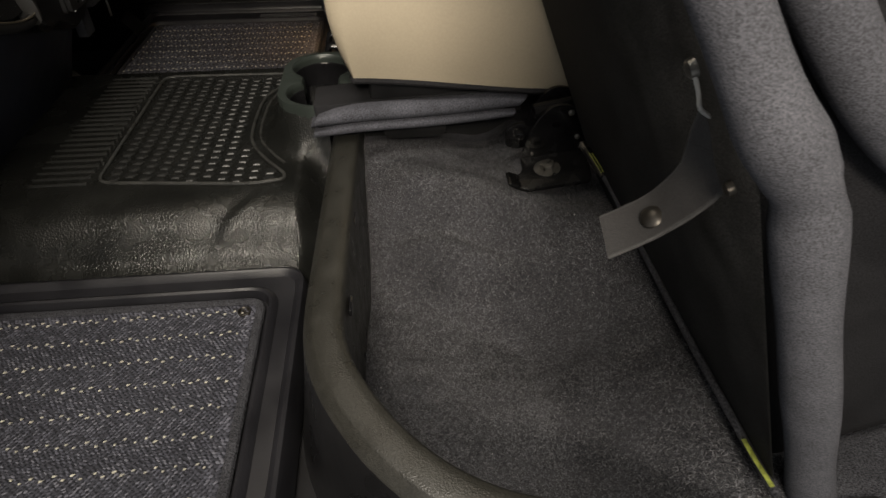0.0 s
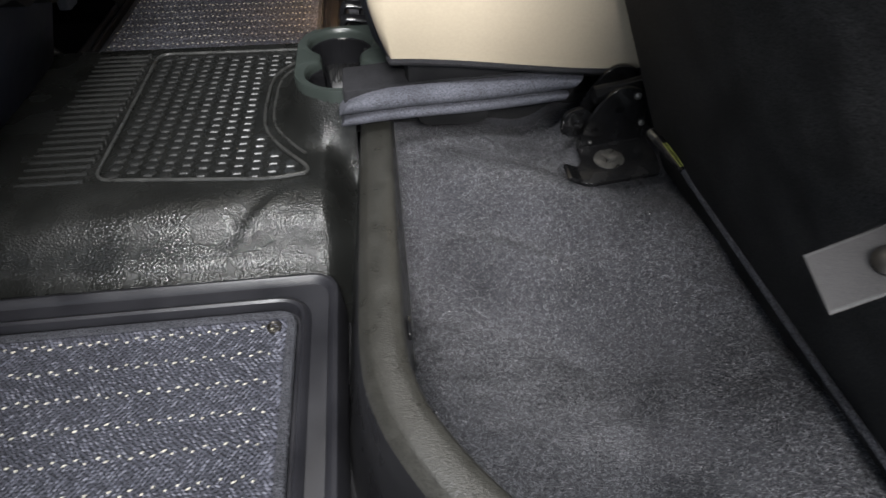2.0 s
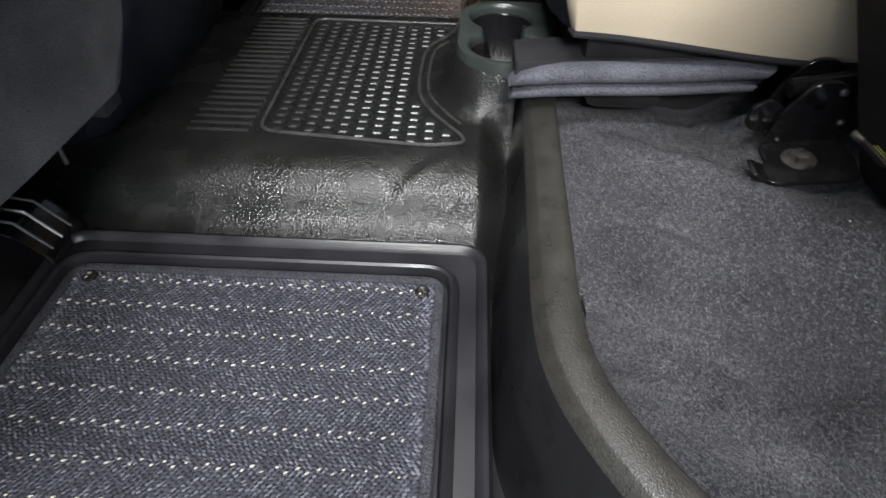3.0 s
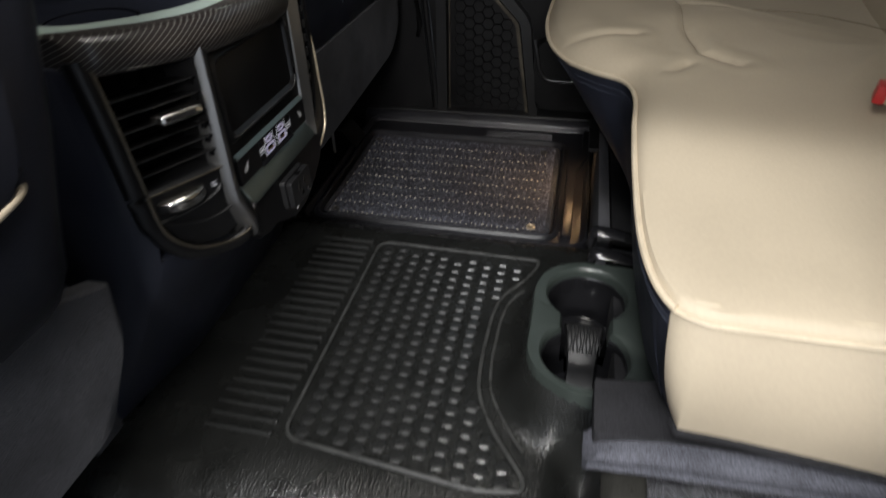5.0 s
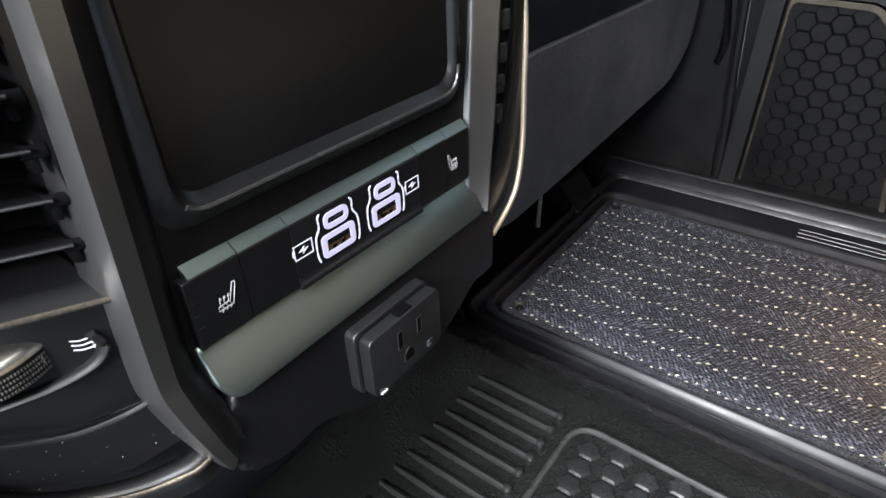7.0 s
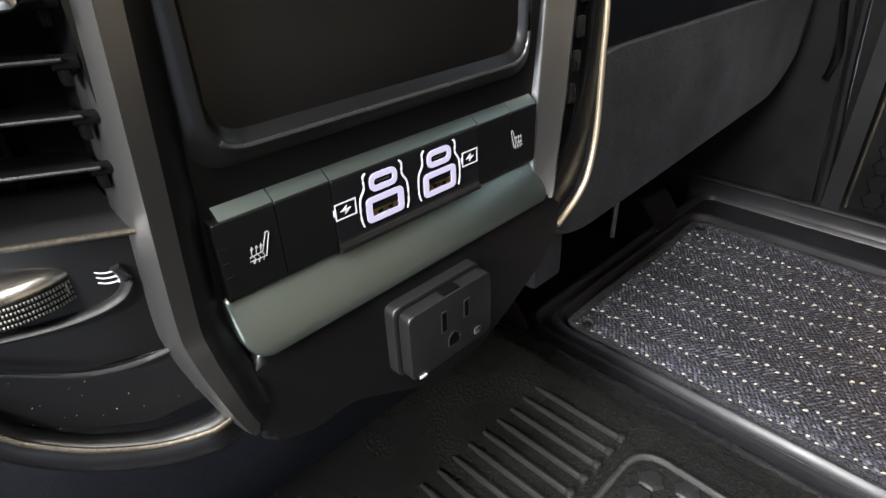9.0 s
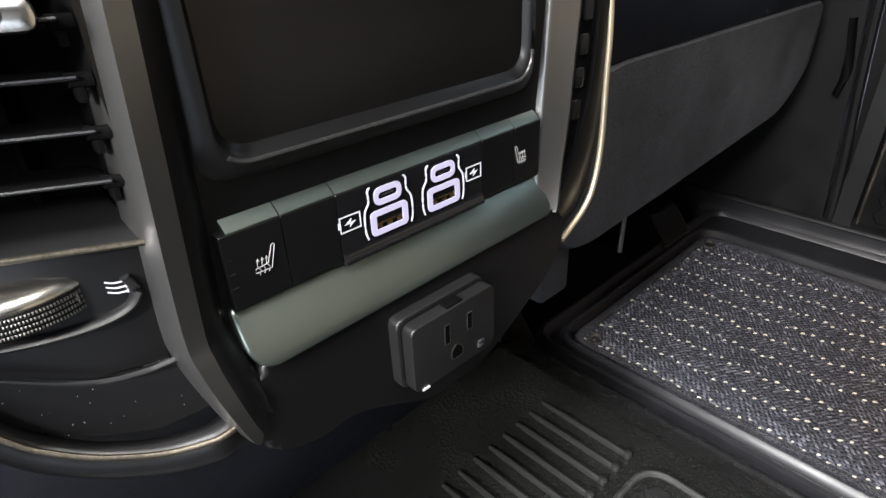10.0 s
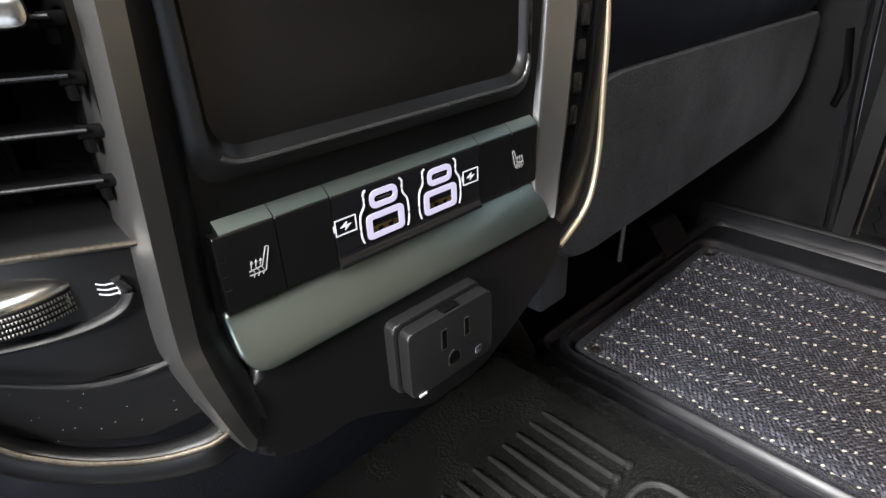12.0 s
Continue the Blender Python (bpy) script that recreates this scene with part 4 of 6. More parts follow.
# ---- hinge and folded seat ----
def hinge_bracket():
    br = thing("seat_hinge_bracket", (0.41, -0.26, 0.11), "black steel seat hinge bracket bolted to the floor", "hinge bracket")
    tilt = Matrix.Translation((0.41, -0.27, 0.120)) @ pose(0, 0, 0, 4, -7, 0) @ Matrix.Translation((-0.41, 0.27, 0))
    foot = rounded([(0.372, -0.288), (0.382, -0.297), (0.462, -0.297), (0.468, -0.27), (0.468, -0.229), (0.388, -0.229), (0.386, -0.262), (0.374, -0.268)], 0.006, 4)
    part("foot_plate", moved(slab(foot, "z", -0.003, 0.0015, 0.0010), tilt), STEEL, br, "thin black painted foot plate")
    part("foot_tab", moved(slab(rounded([(0.362, 0.007), (0.366, 0.009), (0.379, 0.0016), (0.379, -0.003), (0.374, -0.003)], 0.0015, 3), "y", -0.290, -0.266, 0.001), tilt), STEEL, br, "upturned tab of the foot")
    up = rounded([(0.388, 0.117), (0.461, 0.128), (0.461, 0.166), (0.453, 0.190), (0.432, 0.194), (0.418, 0.190), (0.404, 0.170), (0.394, 0.150)], [0.003, 0.003, 0.01, 0.008, 0.01, 0.008, 0.012, 0.012], 4)
    part("upright", slab(up, "y", -0.234, -0.229, 0.0012), STEEL, br, "pressed steel upright")
    part("upright", slab([(x + 0.006, z + 0.006) for x, z in up], "y", -0.196, -0.191, 0.0012), STEEL, br)
    part("bend", tube([(0.389, -0.2345, 0.1185), (0.461, -0.2345, 0.1275)], 0.0036, 10), STEEL, br, "rounded bend between foot and upright")
    part("slot", slab(rounded(rect(0.424, 0.164, 0.434, 0.171), 0.003, 4), "y", -0.2346, -0.2335), HOLLOW, br)
    part("cross_tube", tube([(0.404, -0.214, 0.176), (0.474, -0.212, 0.188)], 0.010, 14), STEEL, br, "black cross tube")
    part("link", slab(rounded([(0.368, 0.136), (0.388, 0.130), (0.404, 0.140), (0.404, 0.158), (0.388, 0.168), (0.370, 0.160)], 0.006, 4), "y", -0.226, -0.220, 0.001), STEEL, br, "short black link plate")
    part("link_pin", lathe([(0.002, -0.007), (0.0055, -0.006), (0.006, 0.0), (0.0055, 0.004), (0.002, 0.005)], (0.385, -0.228, 0.152), 16, "y"), STEEL, br)
    for x, y, z, r in ((0.402, -0.2350, 0.128, 0.0022), (0.446, -0.2350, 0.183, 0.0042), (0.458, -0.2350, 0.150, 0.0036)):
        part("rivet", lathe([(r, 0.002), (r * 0.9, -0.001), (r * 0.4, -0.0022)], (x, y, z), 12, "y"), BOLT, br, "worn bright rivet")
    m = Matrix.Translation((0.416, -0.262, 0.1215)) @ pose(0, 0, 0, 4, -7, 0)
    washer = part("washer", moved(lathe([(0.0165, 0.0), (0.0165, 0.0022), (0.010, 0.0028), (0.006, 0.003)], (0, 0, 0), 28), m), BOLT, br, "dull steel washer")
    hexa = [(0.0092 * math.cos(math.pi / 3 * k), 0.0092 * math.sin(math.pi / 3 * k)) for k in range(6)]
    part("bolt_head", moved(slab(hexa, "z", 0.0025, 0.0095, 0.0012), m), BOLT, washer, "hexagon bolt head")


LEAN = Vector((-0.108, 0, 0.262)).normalized()
OUT = Vector((-0.262, 0, -0.108)).normalized()


def folded_seat():
    seat = thing("rear_car_seat", (0.47, -0.48, 0.13), "folded-up rear seat with black felt underside and grey edge", "car seat")
    foot = Vector((0.466, 0, 0.143))

    def at(u, y, d=0.0):
        p = foot + LEAN * u + OUT * d
        return Vector((p.x, y, p.z))

    # underside board
    ol = rounded([(-0.270, -0.034), (-0.690, -0.034), (-0.690, 0.50), (-0.165, 0.50)], [0.012, 0.004, 0.03, 0.03], 4)
    rings = [[at(u + e, y + (g if y < -0.6 else 0.0), d) for y, u in ol] for d, e, g in ((-0.004, 0.0, 0.012), (-0.0006, 0.0, 0.0), (0.0, 0.001, 0.001))]
    part("underside", loft(rings, cap=(True, True)), BOARDFELT, seat, "black felt-covered board")
    # thick cushion behind the board
    ol2 = rounded([(-0.290, -0.02), (-0.660, -0.05), (-0.660, 0.52), (-0.170, 0.52)], 0.03, 4)
    rings = [[at(u, y, d) for y, u in ol2] for d in (-0.004, -0.06, -0.11)] + [[at(0.26 + (u - 0.26) * 0.9, -0.45 + (y + 0.45) * 0.9, -0.135) for y, u in ol2]]
    part("cushion", loft(rings, cap=(True, True)), LIDFELT, seat, "dark grey cover of the cushion")
    # felt roll along the outer edge
    pts = [(0.503, -0.690, 0.118), (0.489, -0.690, 0.150), (0.463, -0.690, 0.212), (0.436, -0.690, 0.272), (0.408, -0.690, 0.335), (0.389, -0.690, 0.378), (0.374, -0.690, 0.399), (0.358, -0.690, 0.418), (0.330, -0.688, 0.458), (0.295, -0.686, 0.51)]
    part("edge_roll", tube(smooth_line(pts, 4), [0.0148 + 0.0006 * math.sin(0.8 * k) - 0.0020 * math.exp(-((k - 20.5) / 0.8) ** 2) - 0.004 * sstep(26, 34, k) for k in range(9 * 4 + 1)], 16, False, 1.0, (0, 1, 0)), FELT, seat, "thick grey felt edge, creased")
    pts = [(0.600, -0.668, 0.300), (0.545, -0.670, 0.330), (0.485, -0.671, 0.362), (0.445, -0.672, 0.385), (0.420, -0.672, 0.404), (0.402, -0.672, 0.421), (0.377, -0.672, 0.448), (0.340, -0.672, 0.490), (0.310, -0.672, 0.53)]
    part("edge_roll", tube(smooth_line(pts, 4), 0.0125, 16, False, 1.0, (0, 1, 0)), FELT, seat)
    # cord along the foot of the board, with its marker tags
    cord = smooth_line([(0.4588, -0.334, 0.1565), (0.4608, -0.348, 0.1535), (0.4622, -0.362, 0.1508), (0.4622, -0.455, 0.1475), (0.4622, -0.562, 0.1440), (0.4625, -0.66, 0.1430), (0.464, -0.70, 0.1430)], 6)
    part("cord", tube(cord, 0.0031, 8), BINDING, seat, "navy grey welt cord")
    part("cable_barrel", tube([(0.4535, -0.268, 0.1575), (0.4545, -0.288, 0.1590)], 0.0048, 12), CHROME, seat, "bright cable barrel")
    sleeve = part("cable_sleeve", tube([(0.4543, -0.285, 0.1588), (0.4560, -0.305, 0.1590), (0.4590, -0.338, 0.1565)], [0.0056, 0.0056, 0.0038], 12), GLOSS, seat, "black cable sleeve")
    for w in (-0.0018, 0.0014):
        part("tag", tube([(0.4535 + w, -0.300, 0.1648), (0.4548 + w, -0.315, 0.1638), (0.4575 + w, -0.336, 0.1608)], 0.0007, 6), YELLOW, sleeve, "thin yellow-green marker line")
    part("tag", tube([(0.4600, -0.660, 0.1465), (0.4605, -0.676, 0.1463), (0.4620, -0.695, 0.1463)], 0.0019, 6, False, 0.5), YELLOW, seat, "yellow-green marker tape")
    # strap with its press stud and ring
    line = smooth_line([(0.364, -0.6475, 0.395), (0.367, -0.6495, 0.386), (0.371, -0.6480, 0.374), (0.3715, -0.6425, 0.355), (0.3620, -0.6300, 0.3275), (0.339, -0.6270, 0.3115)], 5)
    across = smooth_line([(0.002, -0.004, 0.001), (0.005, -0.008, 0.001), (0.007, -0.010, 0.0), (0.004, -0.0125, -0.001), (-0.0005, -0.0130, -0.003), (-0.001, -0.0130, -0.0035)], 5)
    w = across[-1]
    rr = []
    for k, p in enumerate(line):
        d = (line[min(k + 1, len(line) - 1)] - line[max(k - 1, 0)]).normalized()
        n = d.cross(across[k]).normalized() * 0.0011
        rr.append([p - across[k] + n, p + across[k] + n, p + across[k] - n, p - across[k] - n])
    edges = [[p + across[k] * e for k, p in enumerate(line)] for e in (-0.97, 0.97)]
    strap = part("strap", loft(rr, cap=(True, True)), WEBBING, seat, "grey webbing pull strap")
    for e in edges:
        part("selvedge", tube(e, 0.0013, 6), SELVEDGE, strap, "paler woven edge of the strap")
    d = (line[-1] - line[-6]).normalized()
    n = d.cross(w).normalized()
    m = Matrix.Translation(Vector((0.3615, -0.6315, 0.3265)))
    q = n.to_track_quat("Z", "Y").to_matrix().to_4x4()
    for s in (1, -1):
        part("press_stud", moved(lathe([(0.0068, 0.0005), (0.0068, 0.002), (0.005, 0.0038), (0.001, 0.0044)], (0, 0, 0), 20), m @ q @ pose(0, 0, 0, 0 if s > 0 else 180, 0, 0)), DULLSTUD, strap, "dark metal press stud")
    part("stitch_bar", tube([line[9] - across[9] * 0.95, line[9] + across[9] * 0.95], 0.0016, 6), WEBBING, strap, "sewn fold of the strap")
    part("ring", tube(smooth_line([(0.364, -0.650, 0.394), (0.3555, -0.653, 0.400), (0.3555, -0.648, 0.405), (0.354, -0.642, 0.412)], 4), 0.0010, 8), DIMPRINT, seat, "white plastic loop")
    anchor = part("anchor", lathe([(0.0046, 0.0), (0.004, 0.003), (0.0015, 0.0042)], (0, 0, 0), 14), BOLT, seat)
    anchor.matrix_world = Matrix.Translation(at(0.292, -0.641)) @ OUT.to_track_quat("Z", "Y").to_matrix().to_4x4()
    anchor = part("anchor", lathe([(0.0038, 0.0), (0.0034, 0.003), (0.0015, 0.0042)], (0, 0, 0), 14), DULLSTUD, seat)
    anchor.matrix_world = Matrix.Translation(at(0.245, -0.668)) @ OUT.to_track_quat("Z", "Y").to_matrix().to_4x4()


# ---- centre console ----
FACE = -0.215


def plate(poly, back, front, mat, name, parent, bevel=0.0012, label=""):
    """A plate on the console's rear face; poly in y, z."""
    return part(name, slab(poly, "x", back, front, bevel), mat, parent, label)


def vent_x(y):
    """How far the vent's rounded corner falls back from the console's rear face."""
    return -0.55 * max(0.0, -0.062 - y)


def bent(bm):
    for v in bm.verts:
        v.co.x += vent_x(v.co.y)
    return bm


def sloped(poly, x0, z0, slope, depth, roll=0.0012):
    """A plate whose face leans: its outline in y, z, the face at x0 for height z0, with a rolled edge."""
    c = Vector((sum(p[0] for p in poly) / len(poly), sum(p[1] for p in poly) / len(poly)))
    rings = []
    for inset, back in ((0.0, depth), (0.0, roll), (roll * 0.3, roll * 0.35), (roll, 0.0)):
        ring = []
        for k, (y, z) in enumerate(poly):
            a, b = Vector(poly[k - 1]), Vector(poly[(k + 1) % len(poly)])
            n = Vector((b - a).yx).normalized()
            n = Vector((-n.x, n.y))
            q = Vector((y, z))
            if (q + n * 0.001 - c).length > (q - c).length:
                n = -n
            q = q + n * inset
            ring.append((x0 + slope * (z0 - q.y) - back, q.x, q.y))
        rings.append(ring)
    return loft(rings, cap=(True, True))


def centre_console():
    con = thing("centre_console", (-0.4, 0.0, 0.06), "black and navy centre console seen from the rear seat", "centre console")
    # flared body
    side = rounded([(-0.232, 0.445), (-0.232, 0.262), (-0.262, 0.205), (-0.335, 0.05), (-1.2, 0.04), (-1.2, 0.46)], [0.01, 0.03, 0.03, 0.02, 0.02, 0.02], 6)
    rings = []
    for y, g in ((-0.139, 0.045), (-0.134, 0.033), (-0.1275, 0.0245), (-0.125, 0.022), (-0.10, 0.010), (-0.06, 0.0), (0.10, 0.0), (0.140, 0.003), (0.150, 0.010), (0.153, 0.022)):
        deep = max(0.0, 0.030 + 0.62 * max(0.0, -0.055 - y) - g) if -0.127 < y < -0.05 else 0.0
        rings.append([(x - (g + deep * sstep(0.262, 0.285, z)) * (1 if x > -0.34 else 0), y - (0.045 * sstep(0.30, 0.06, z)) * (1 if y < -0.11 else (-1 if y > 0.12 else 0)), z) for x, z in side])
    part("body", loft(rings, cap=(True, True)), NAVY, con, "dark navy vinyl sides")
    # rear apron, lower edge dropping round the socket
    apron = rounded([(-0.062, 0.300), (-0.060, 0.262), (-0.0475, 0.237), (-0.030, 0.2235), (-0.008, 0.2265), (0.008, 0.2195), (0.033, 0.2065), (0.066, 0.207), (0.090, 0.218), (0.128, 0.243), (0.140, 0.262), (0.153, 0.30), (0.156, 0.44), (-0.062, 0.44)], 0.010, 6)
    plate(apron, -0.250, FACE - 0.002, CONSOLE, "apron", con, 0.005, "satin black rear panel")
    # open bin above the strip: surround and hollow
    def rr(a, b, c, d, r):
        return rounded(rect(a, b, c, d), r, 8)

    def bin_ring(out, side, low, r):
        return [(FACE + out, y, z) for y, z in rr(-0.0385 + side, 0.3455 + low, 0.1010 - side, 0.4190 - side, r)]

    steps = [(-0.0035, -0.0080, -0.0080, 0.013), (-0.0016, -0.0060, -0.0060, 0.013), (0.0004, -0.0036, -0.0036, 0.013), (0.0018, -0.0014, -0.0014, 0.013), (0.0020, -0.0004, -0.0004, 0.012), (0.0010, 0.0010, 0.0010, 0.012),
             (-0.0012, 0.0018, 0.0022, 0.011), (-0.0040, 0.0030, 0.0075, 0.009), (-0.0052, 0.0038, 0.0102, 0.008), (-0.0046, 0.0046, 0.0114, 0.008), (-0.0060, 0.0056, 0.0126, 0.007), (-0.018, 0.0062, 0.0132, 0.007)]
    part("bin_surround", loft([bin_ring(*q) for q in steps]), CONSOLE, con, "satin black frame of the open bin")
    # highlight on the rim as paler beads, only along its bottom and right
    part("lit_bin_bead", tube(bin_ring(0.0017, -0.0006, -0.0006, 0.012)[4:22], 0.0009, 8), BEADMAT, con, "paler bead where the bin's rim catches light, bottom and right")
    part("lit_bin_bead", tube(bin_ring(-0.0048, 0.0046, 0.0114, 0.008)[4:22], 0.0007, 8), BEADMAT, con)
    # the bin's inner shade is painted: blacker than the frame's plastic
    part("bin_hollow", loft([bin_ring(-0.0178, 0.0062, 0.0132, 0.007), bin_ring(-0.11, 0.0090, 0.0160, 0.007)], cap=(False, True)), HOLLOW, con, "inside of the bin, its shade put into the colour")
    part("header", slab(rounded([(-0.062, 0.427), (0.150, 0.416), (0.150, 0.452), (-0.062, 0.452)], 0.004, 3), "x", -0.24, FACE - 0.001, 0.002), CONSOLE, con)
    # control strip: five keys, each with a pale bevelled brow
    cells = [(-0.0450, -0.0247), (-0.0243, -0.0037), (-0.0033, 0.0693), (0.0697, 0.0903), (0.0907, 0.1078)]
    prof = rounded([(FACE - 0.006, 0.2978), (FACE + 0.0016, 0.2976), (FACE + 0.0024, 0.2995), (FACE + 0.0026, 0.3252), (FACE - 0.006, 0.3252)], [0.0002, 0.0008, 0.003, 0.0004, 0.0002], 4)
    foot = rounded([(FACE - 0.006, 0.2978), (FACE + 0.0042, 0.2976), (FACE + 0.0040, 0.2990), (FACE + 0.0027, 0.3020), (FACE + 0.0026, 0.3252), (FACE - 0.006, 0.3252)], [0.0002, 0.0006, 0.0014, 0.0020, 0.0004, 0.0002], 4)
    brow = rounded([(FACE - 0.006, 0.3250), (FACE + 0.0025, 0.3253), (FACE + 0.0016, 0.3262), (FACE - 0.0032, 0.3298), (FACE - 0.006, 0.3300)], [0.0002, 0.0006, 0.0012, 0.0010, 0.0002], 4)
    made = []
    for k, (a, b) in enumerate(cells):
        name = "seat_heater_button" if k in (0, 4) else ("usb_panel" if k == 2 else "blank_button")
        key = part(name, slab(foot if k == 2 else prof, "y", a, b, 0.00025, 1), GLOSS if k == 2 else CONSOLE, con)
        part("brow", slab(brow, "y", max(a, -0.0425), b, 0.00020, 1), LEDGE, key, "pale satin bevel above the key")
        made.append(key)
    heat_l, panel, heat_r = made[0], made[2], made[4]
    f = FACE + 0.0026
    for y in (0.0186, 0.0466):
        for w, h, z, inner_w, inner_h, name in ((0.0088, 0.0050, 0.3088, 0.0062, 0.0027, "usb_a_port"), (0.0064, 0.0035, 0.3190, 0.0044, 0.0013, "usb_c_port")):
            o = rounded(rect(y - w, z - h, y + w, z + h), 0.0024 if h > 0.004 else 0.0033, 6)
            i = rounded(rect(y - inner_w, z - inner_h, y + inner_w, z + inner_h), 0.0005 if h > 0.004 else 0.00125, 6)
            part(name, ring_plate(o, i, "x", f - 0.0004, f + 0.0005), USBGLOW, panel, "backlit white surround", smooth=False)
            part("socket_hole", slab(i, "x", f - 0.0010, f - 0.0003), HOLLOW, panel, smooth=False)
            if h > 0.004:
                part("tongue", box((f - 0.0003, y - inner_w * 0.9, z - 0.0022), (f + 0.0002, y + inner_w * 0.9, z - 0.0002)), GOLD, panel, "brass-coloured contacts", False)
                for c in (-0.0036, 0.0012):
                    part("contact_gap", box((f - 0.0001, y + c, z - 0.0023), (f + 0.0003, y + c + 0.0021, z - 0.0009)), HOLLOW, panel, "", False)
            else:
                part("tongue", box((f - 0.0003, y - inner_w * 0.7, z - 0.0003), (f + 0.0001, y + inner_w * 0.7, z + 0.0003)), BOLT, panel, "", False)
        for s in (-1, 1):
            brace = [(f + 0.0001, y + s * dy, z) for dy, z in ((0.0078, 0.3236), (0.0089, 0.3222), (0.0089, 0.3180), (0.0110, 0.3142), (0.0113, 0.3072), (0.0104, 0.3036))]
            part("brace_print", tube(smooth_line(brace, 6), 0.00040, 6), ICONGLOW, panel)
    for y in (0.0012, 0.0640):
        o, i = rect(y - 0.0045, 0.3102, y + 0.0045, 0.3164), rect(y - 0.0041, 0.3106, y + 0.0041, 0.3160)
        part("battery_print", ring_plate(o, i, "x", f - 0.0002, f + 0.0003), ICONGLOW, panel, "", False)
        part("battery_print", slab(rect(y - 0.0051, 0.3121, y - 0.0046, 0.3145), "x", f - 0.0002, f + 0.0003), ICONGLOW, panel, "", False)
        part("bolt_print", slab([(y - 0.0024, 0.3130), (y + 0.0006, 0.3149), (y + 0.0001, 0.3136), (y + 0.0024, 0.3137), (y - 0.0005, 0.3117), (y + 0.0001, 0.3130)], "x", f - 0.0002, f + 0.0003), ICONGLOW, panel, "", False)
    for y, s, b in ((-0.0325, 1, heat_l), (0.0950, -1, heat_r)):
        seat_line = [(0.0042, 0.3170), (0.0033, 0.3170), (0.0011, 0.3110), (-0.0034, 0.3105), (-0.0036, 0.3090), (0.0021, 0.3090), (0.0044, 0.3167)]
        part("seat_print", tube([(f, y + s * a, z) for a, z in seat_line], 0.00021, 5), DIMPRINT, b)
        for c in (-0.0024, -0.0008, 0.0008):
            part("heat_print", tube(smooth_line([(f, y + s * c, 0.3080), (f, y + s * (c + 0.0006), 0.3096), (f, y + s * (c - 0.0003), 0.3113), (f, y + s * (c + 0.0002), 0.3130)], 3), 0.00019, 5), DIMPRINT, b)
            part("heat_print", slab([(y + s * (c - 0.0004), 0.3129), (y + s * (c + 0.0008), 0.3129), (y + s * (c + 0.0002), 0.3139)], "x", f - 0.0002, f + 0.0002), DIMPRINT, b, "", False)
    for z in (0.3165, 0.3115, 0.3065):
        part("level_mark", box((f - 0.0002, -0.0445, z), (f + 0.0001, -0.0425, z + 0.0004)), SOFT, heat_l, "", False)
    # leaning ledge below the strip
    ledge = rounded([(-0.0465, 0.2976), (0.1120, 0.2976), (0.1120, 0.2795), (-0.0465, 0.2775)], [0.002, 0.002, 0.006, 0.0175], 12)
    part("ledge", sloped(ledge, FACE - 0.0005, 0.2976, 0.60, 0.012, 0.0012), LEDGE, con, "satin grey-green ledge")
    lower = rounded([(-0.0440, 0.2808), (-0.0475, 0.2620), (-0.0505, 0.2420), (-0.029, 0.2335), (-0.012, 0.2355), (0.003, 0.2285), (0.028, 0.2155), (0.062, 0.2165), (0.083, 0.2275), (0.112, 0.2450), (0.122, 0.2590), (0.120, 0.2808)], 0.007, 6)
    part("lower_apron", slab(lower, "x", -0.240, FACE + 0.0090, 0.0035, 4), CONSOLE, con, "satin black lower panel round the socket")
    # right pillar: a band with a bright bevel that leans outward, and the black gap beside it
    rings = []
    for z, dx, y0, y1 in ((0.2795, 0.0072, 0.1068, 0.1140), (0.283, 0.0066, 0.1066, 0.1158), (0.289, 0.0056, 0.1070, 0.1176), (0.296, 0.0046, 0.1074, 0.1194), (0.304, 0.0042, 0.1078, 0.1210), (0.325, 0.004, 0.1094, 0.1240), (0.37, 0.003, 0.1136, 0.1284), (0.44, 0.002, 0.1180, 0.1330)):
        w = y1 - y0
        sec = [(-0.008, y0), (dx - 0.0032, y0 + 0.0004), (dx - 0.0024, y0 + 0.0010), (dx - 0.0019, y0 + 0.0020), (dx + 0.0010, y0 + 0.62 * w), (dx + 0.0034, y1 - 0.0012), (dx + 0.0030, y1 + 0.0006), (-0.002, y1 + 0.0020), (-0.008, y1 + 0.0022)]
        rings.append([(FACE + a, b, z) for a, b in sec])
    part("right_pillar", loft(rings, cap=(True, True)), SATIN, con, "satin gunmetal pillar")
    part("gap", slab([(0.1165, 0.283), (0.140, 0.283), (0.156, 0.44), (0.131, 0.44)], "x", -0.24, FACE + 0.0004), GLOSS, con)
    for k in range(8):
        z = 0.318 + 0.0150 * k
        part("gap_slot", box((FACE - 0.004, 0.1345 + 0.12 * (z - 0.318), z), (FACE + 0.0018, 0.1400 + 0.12 * (z - 0.318), z + 0.0095), 0.0012), BEADMAT, con)
    cheek = rounded([(0.114, 0.259), (0.125, 0.2575), (0.150, 0.272), (0.1575, 0.308), (0.1590, 0.45), (0.1525, 0.45), (0.1490, 0.335), (0.1400, 0.300), (0.122, 0.274)], 0.006, 4)
    part("side_cheek", slab(cheek, "x", -0.245, FACE + 0.002, 0.003), CONSOLE, con, "satin black outer cheek")
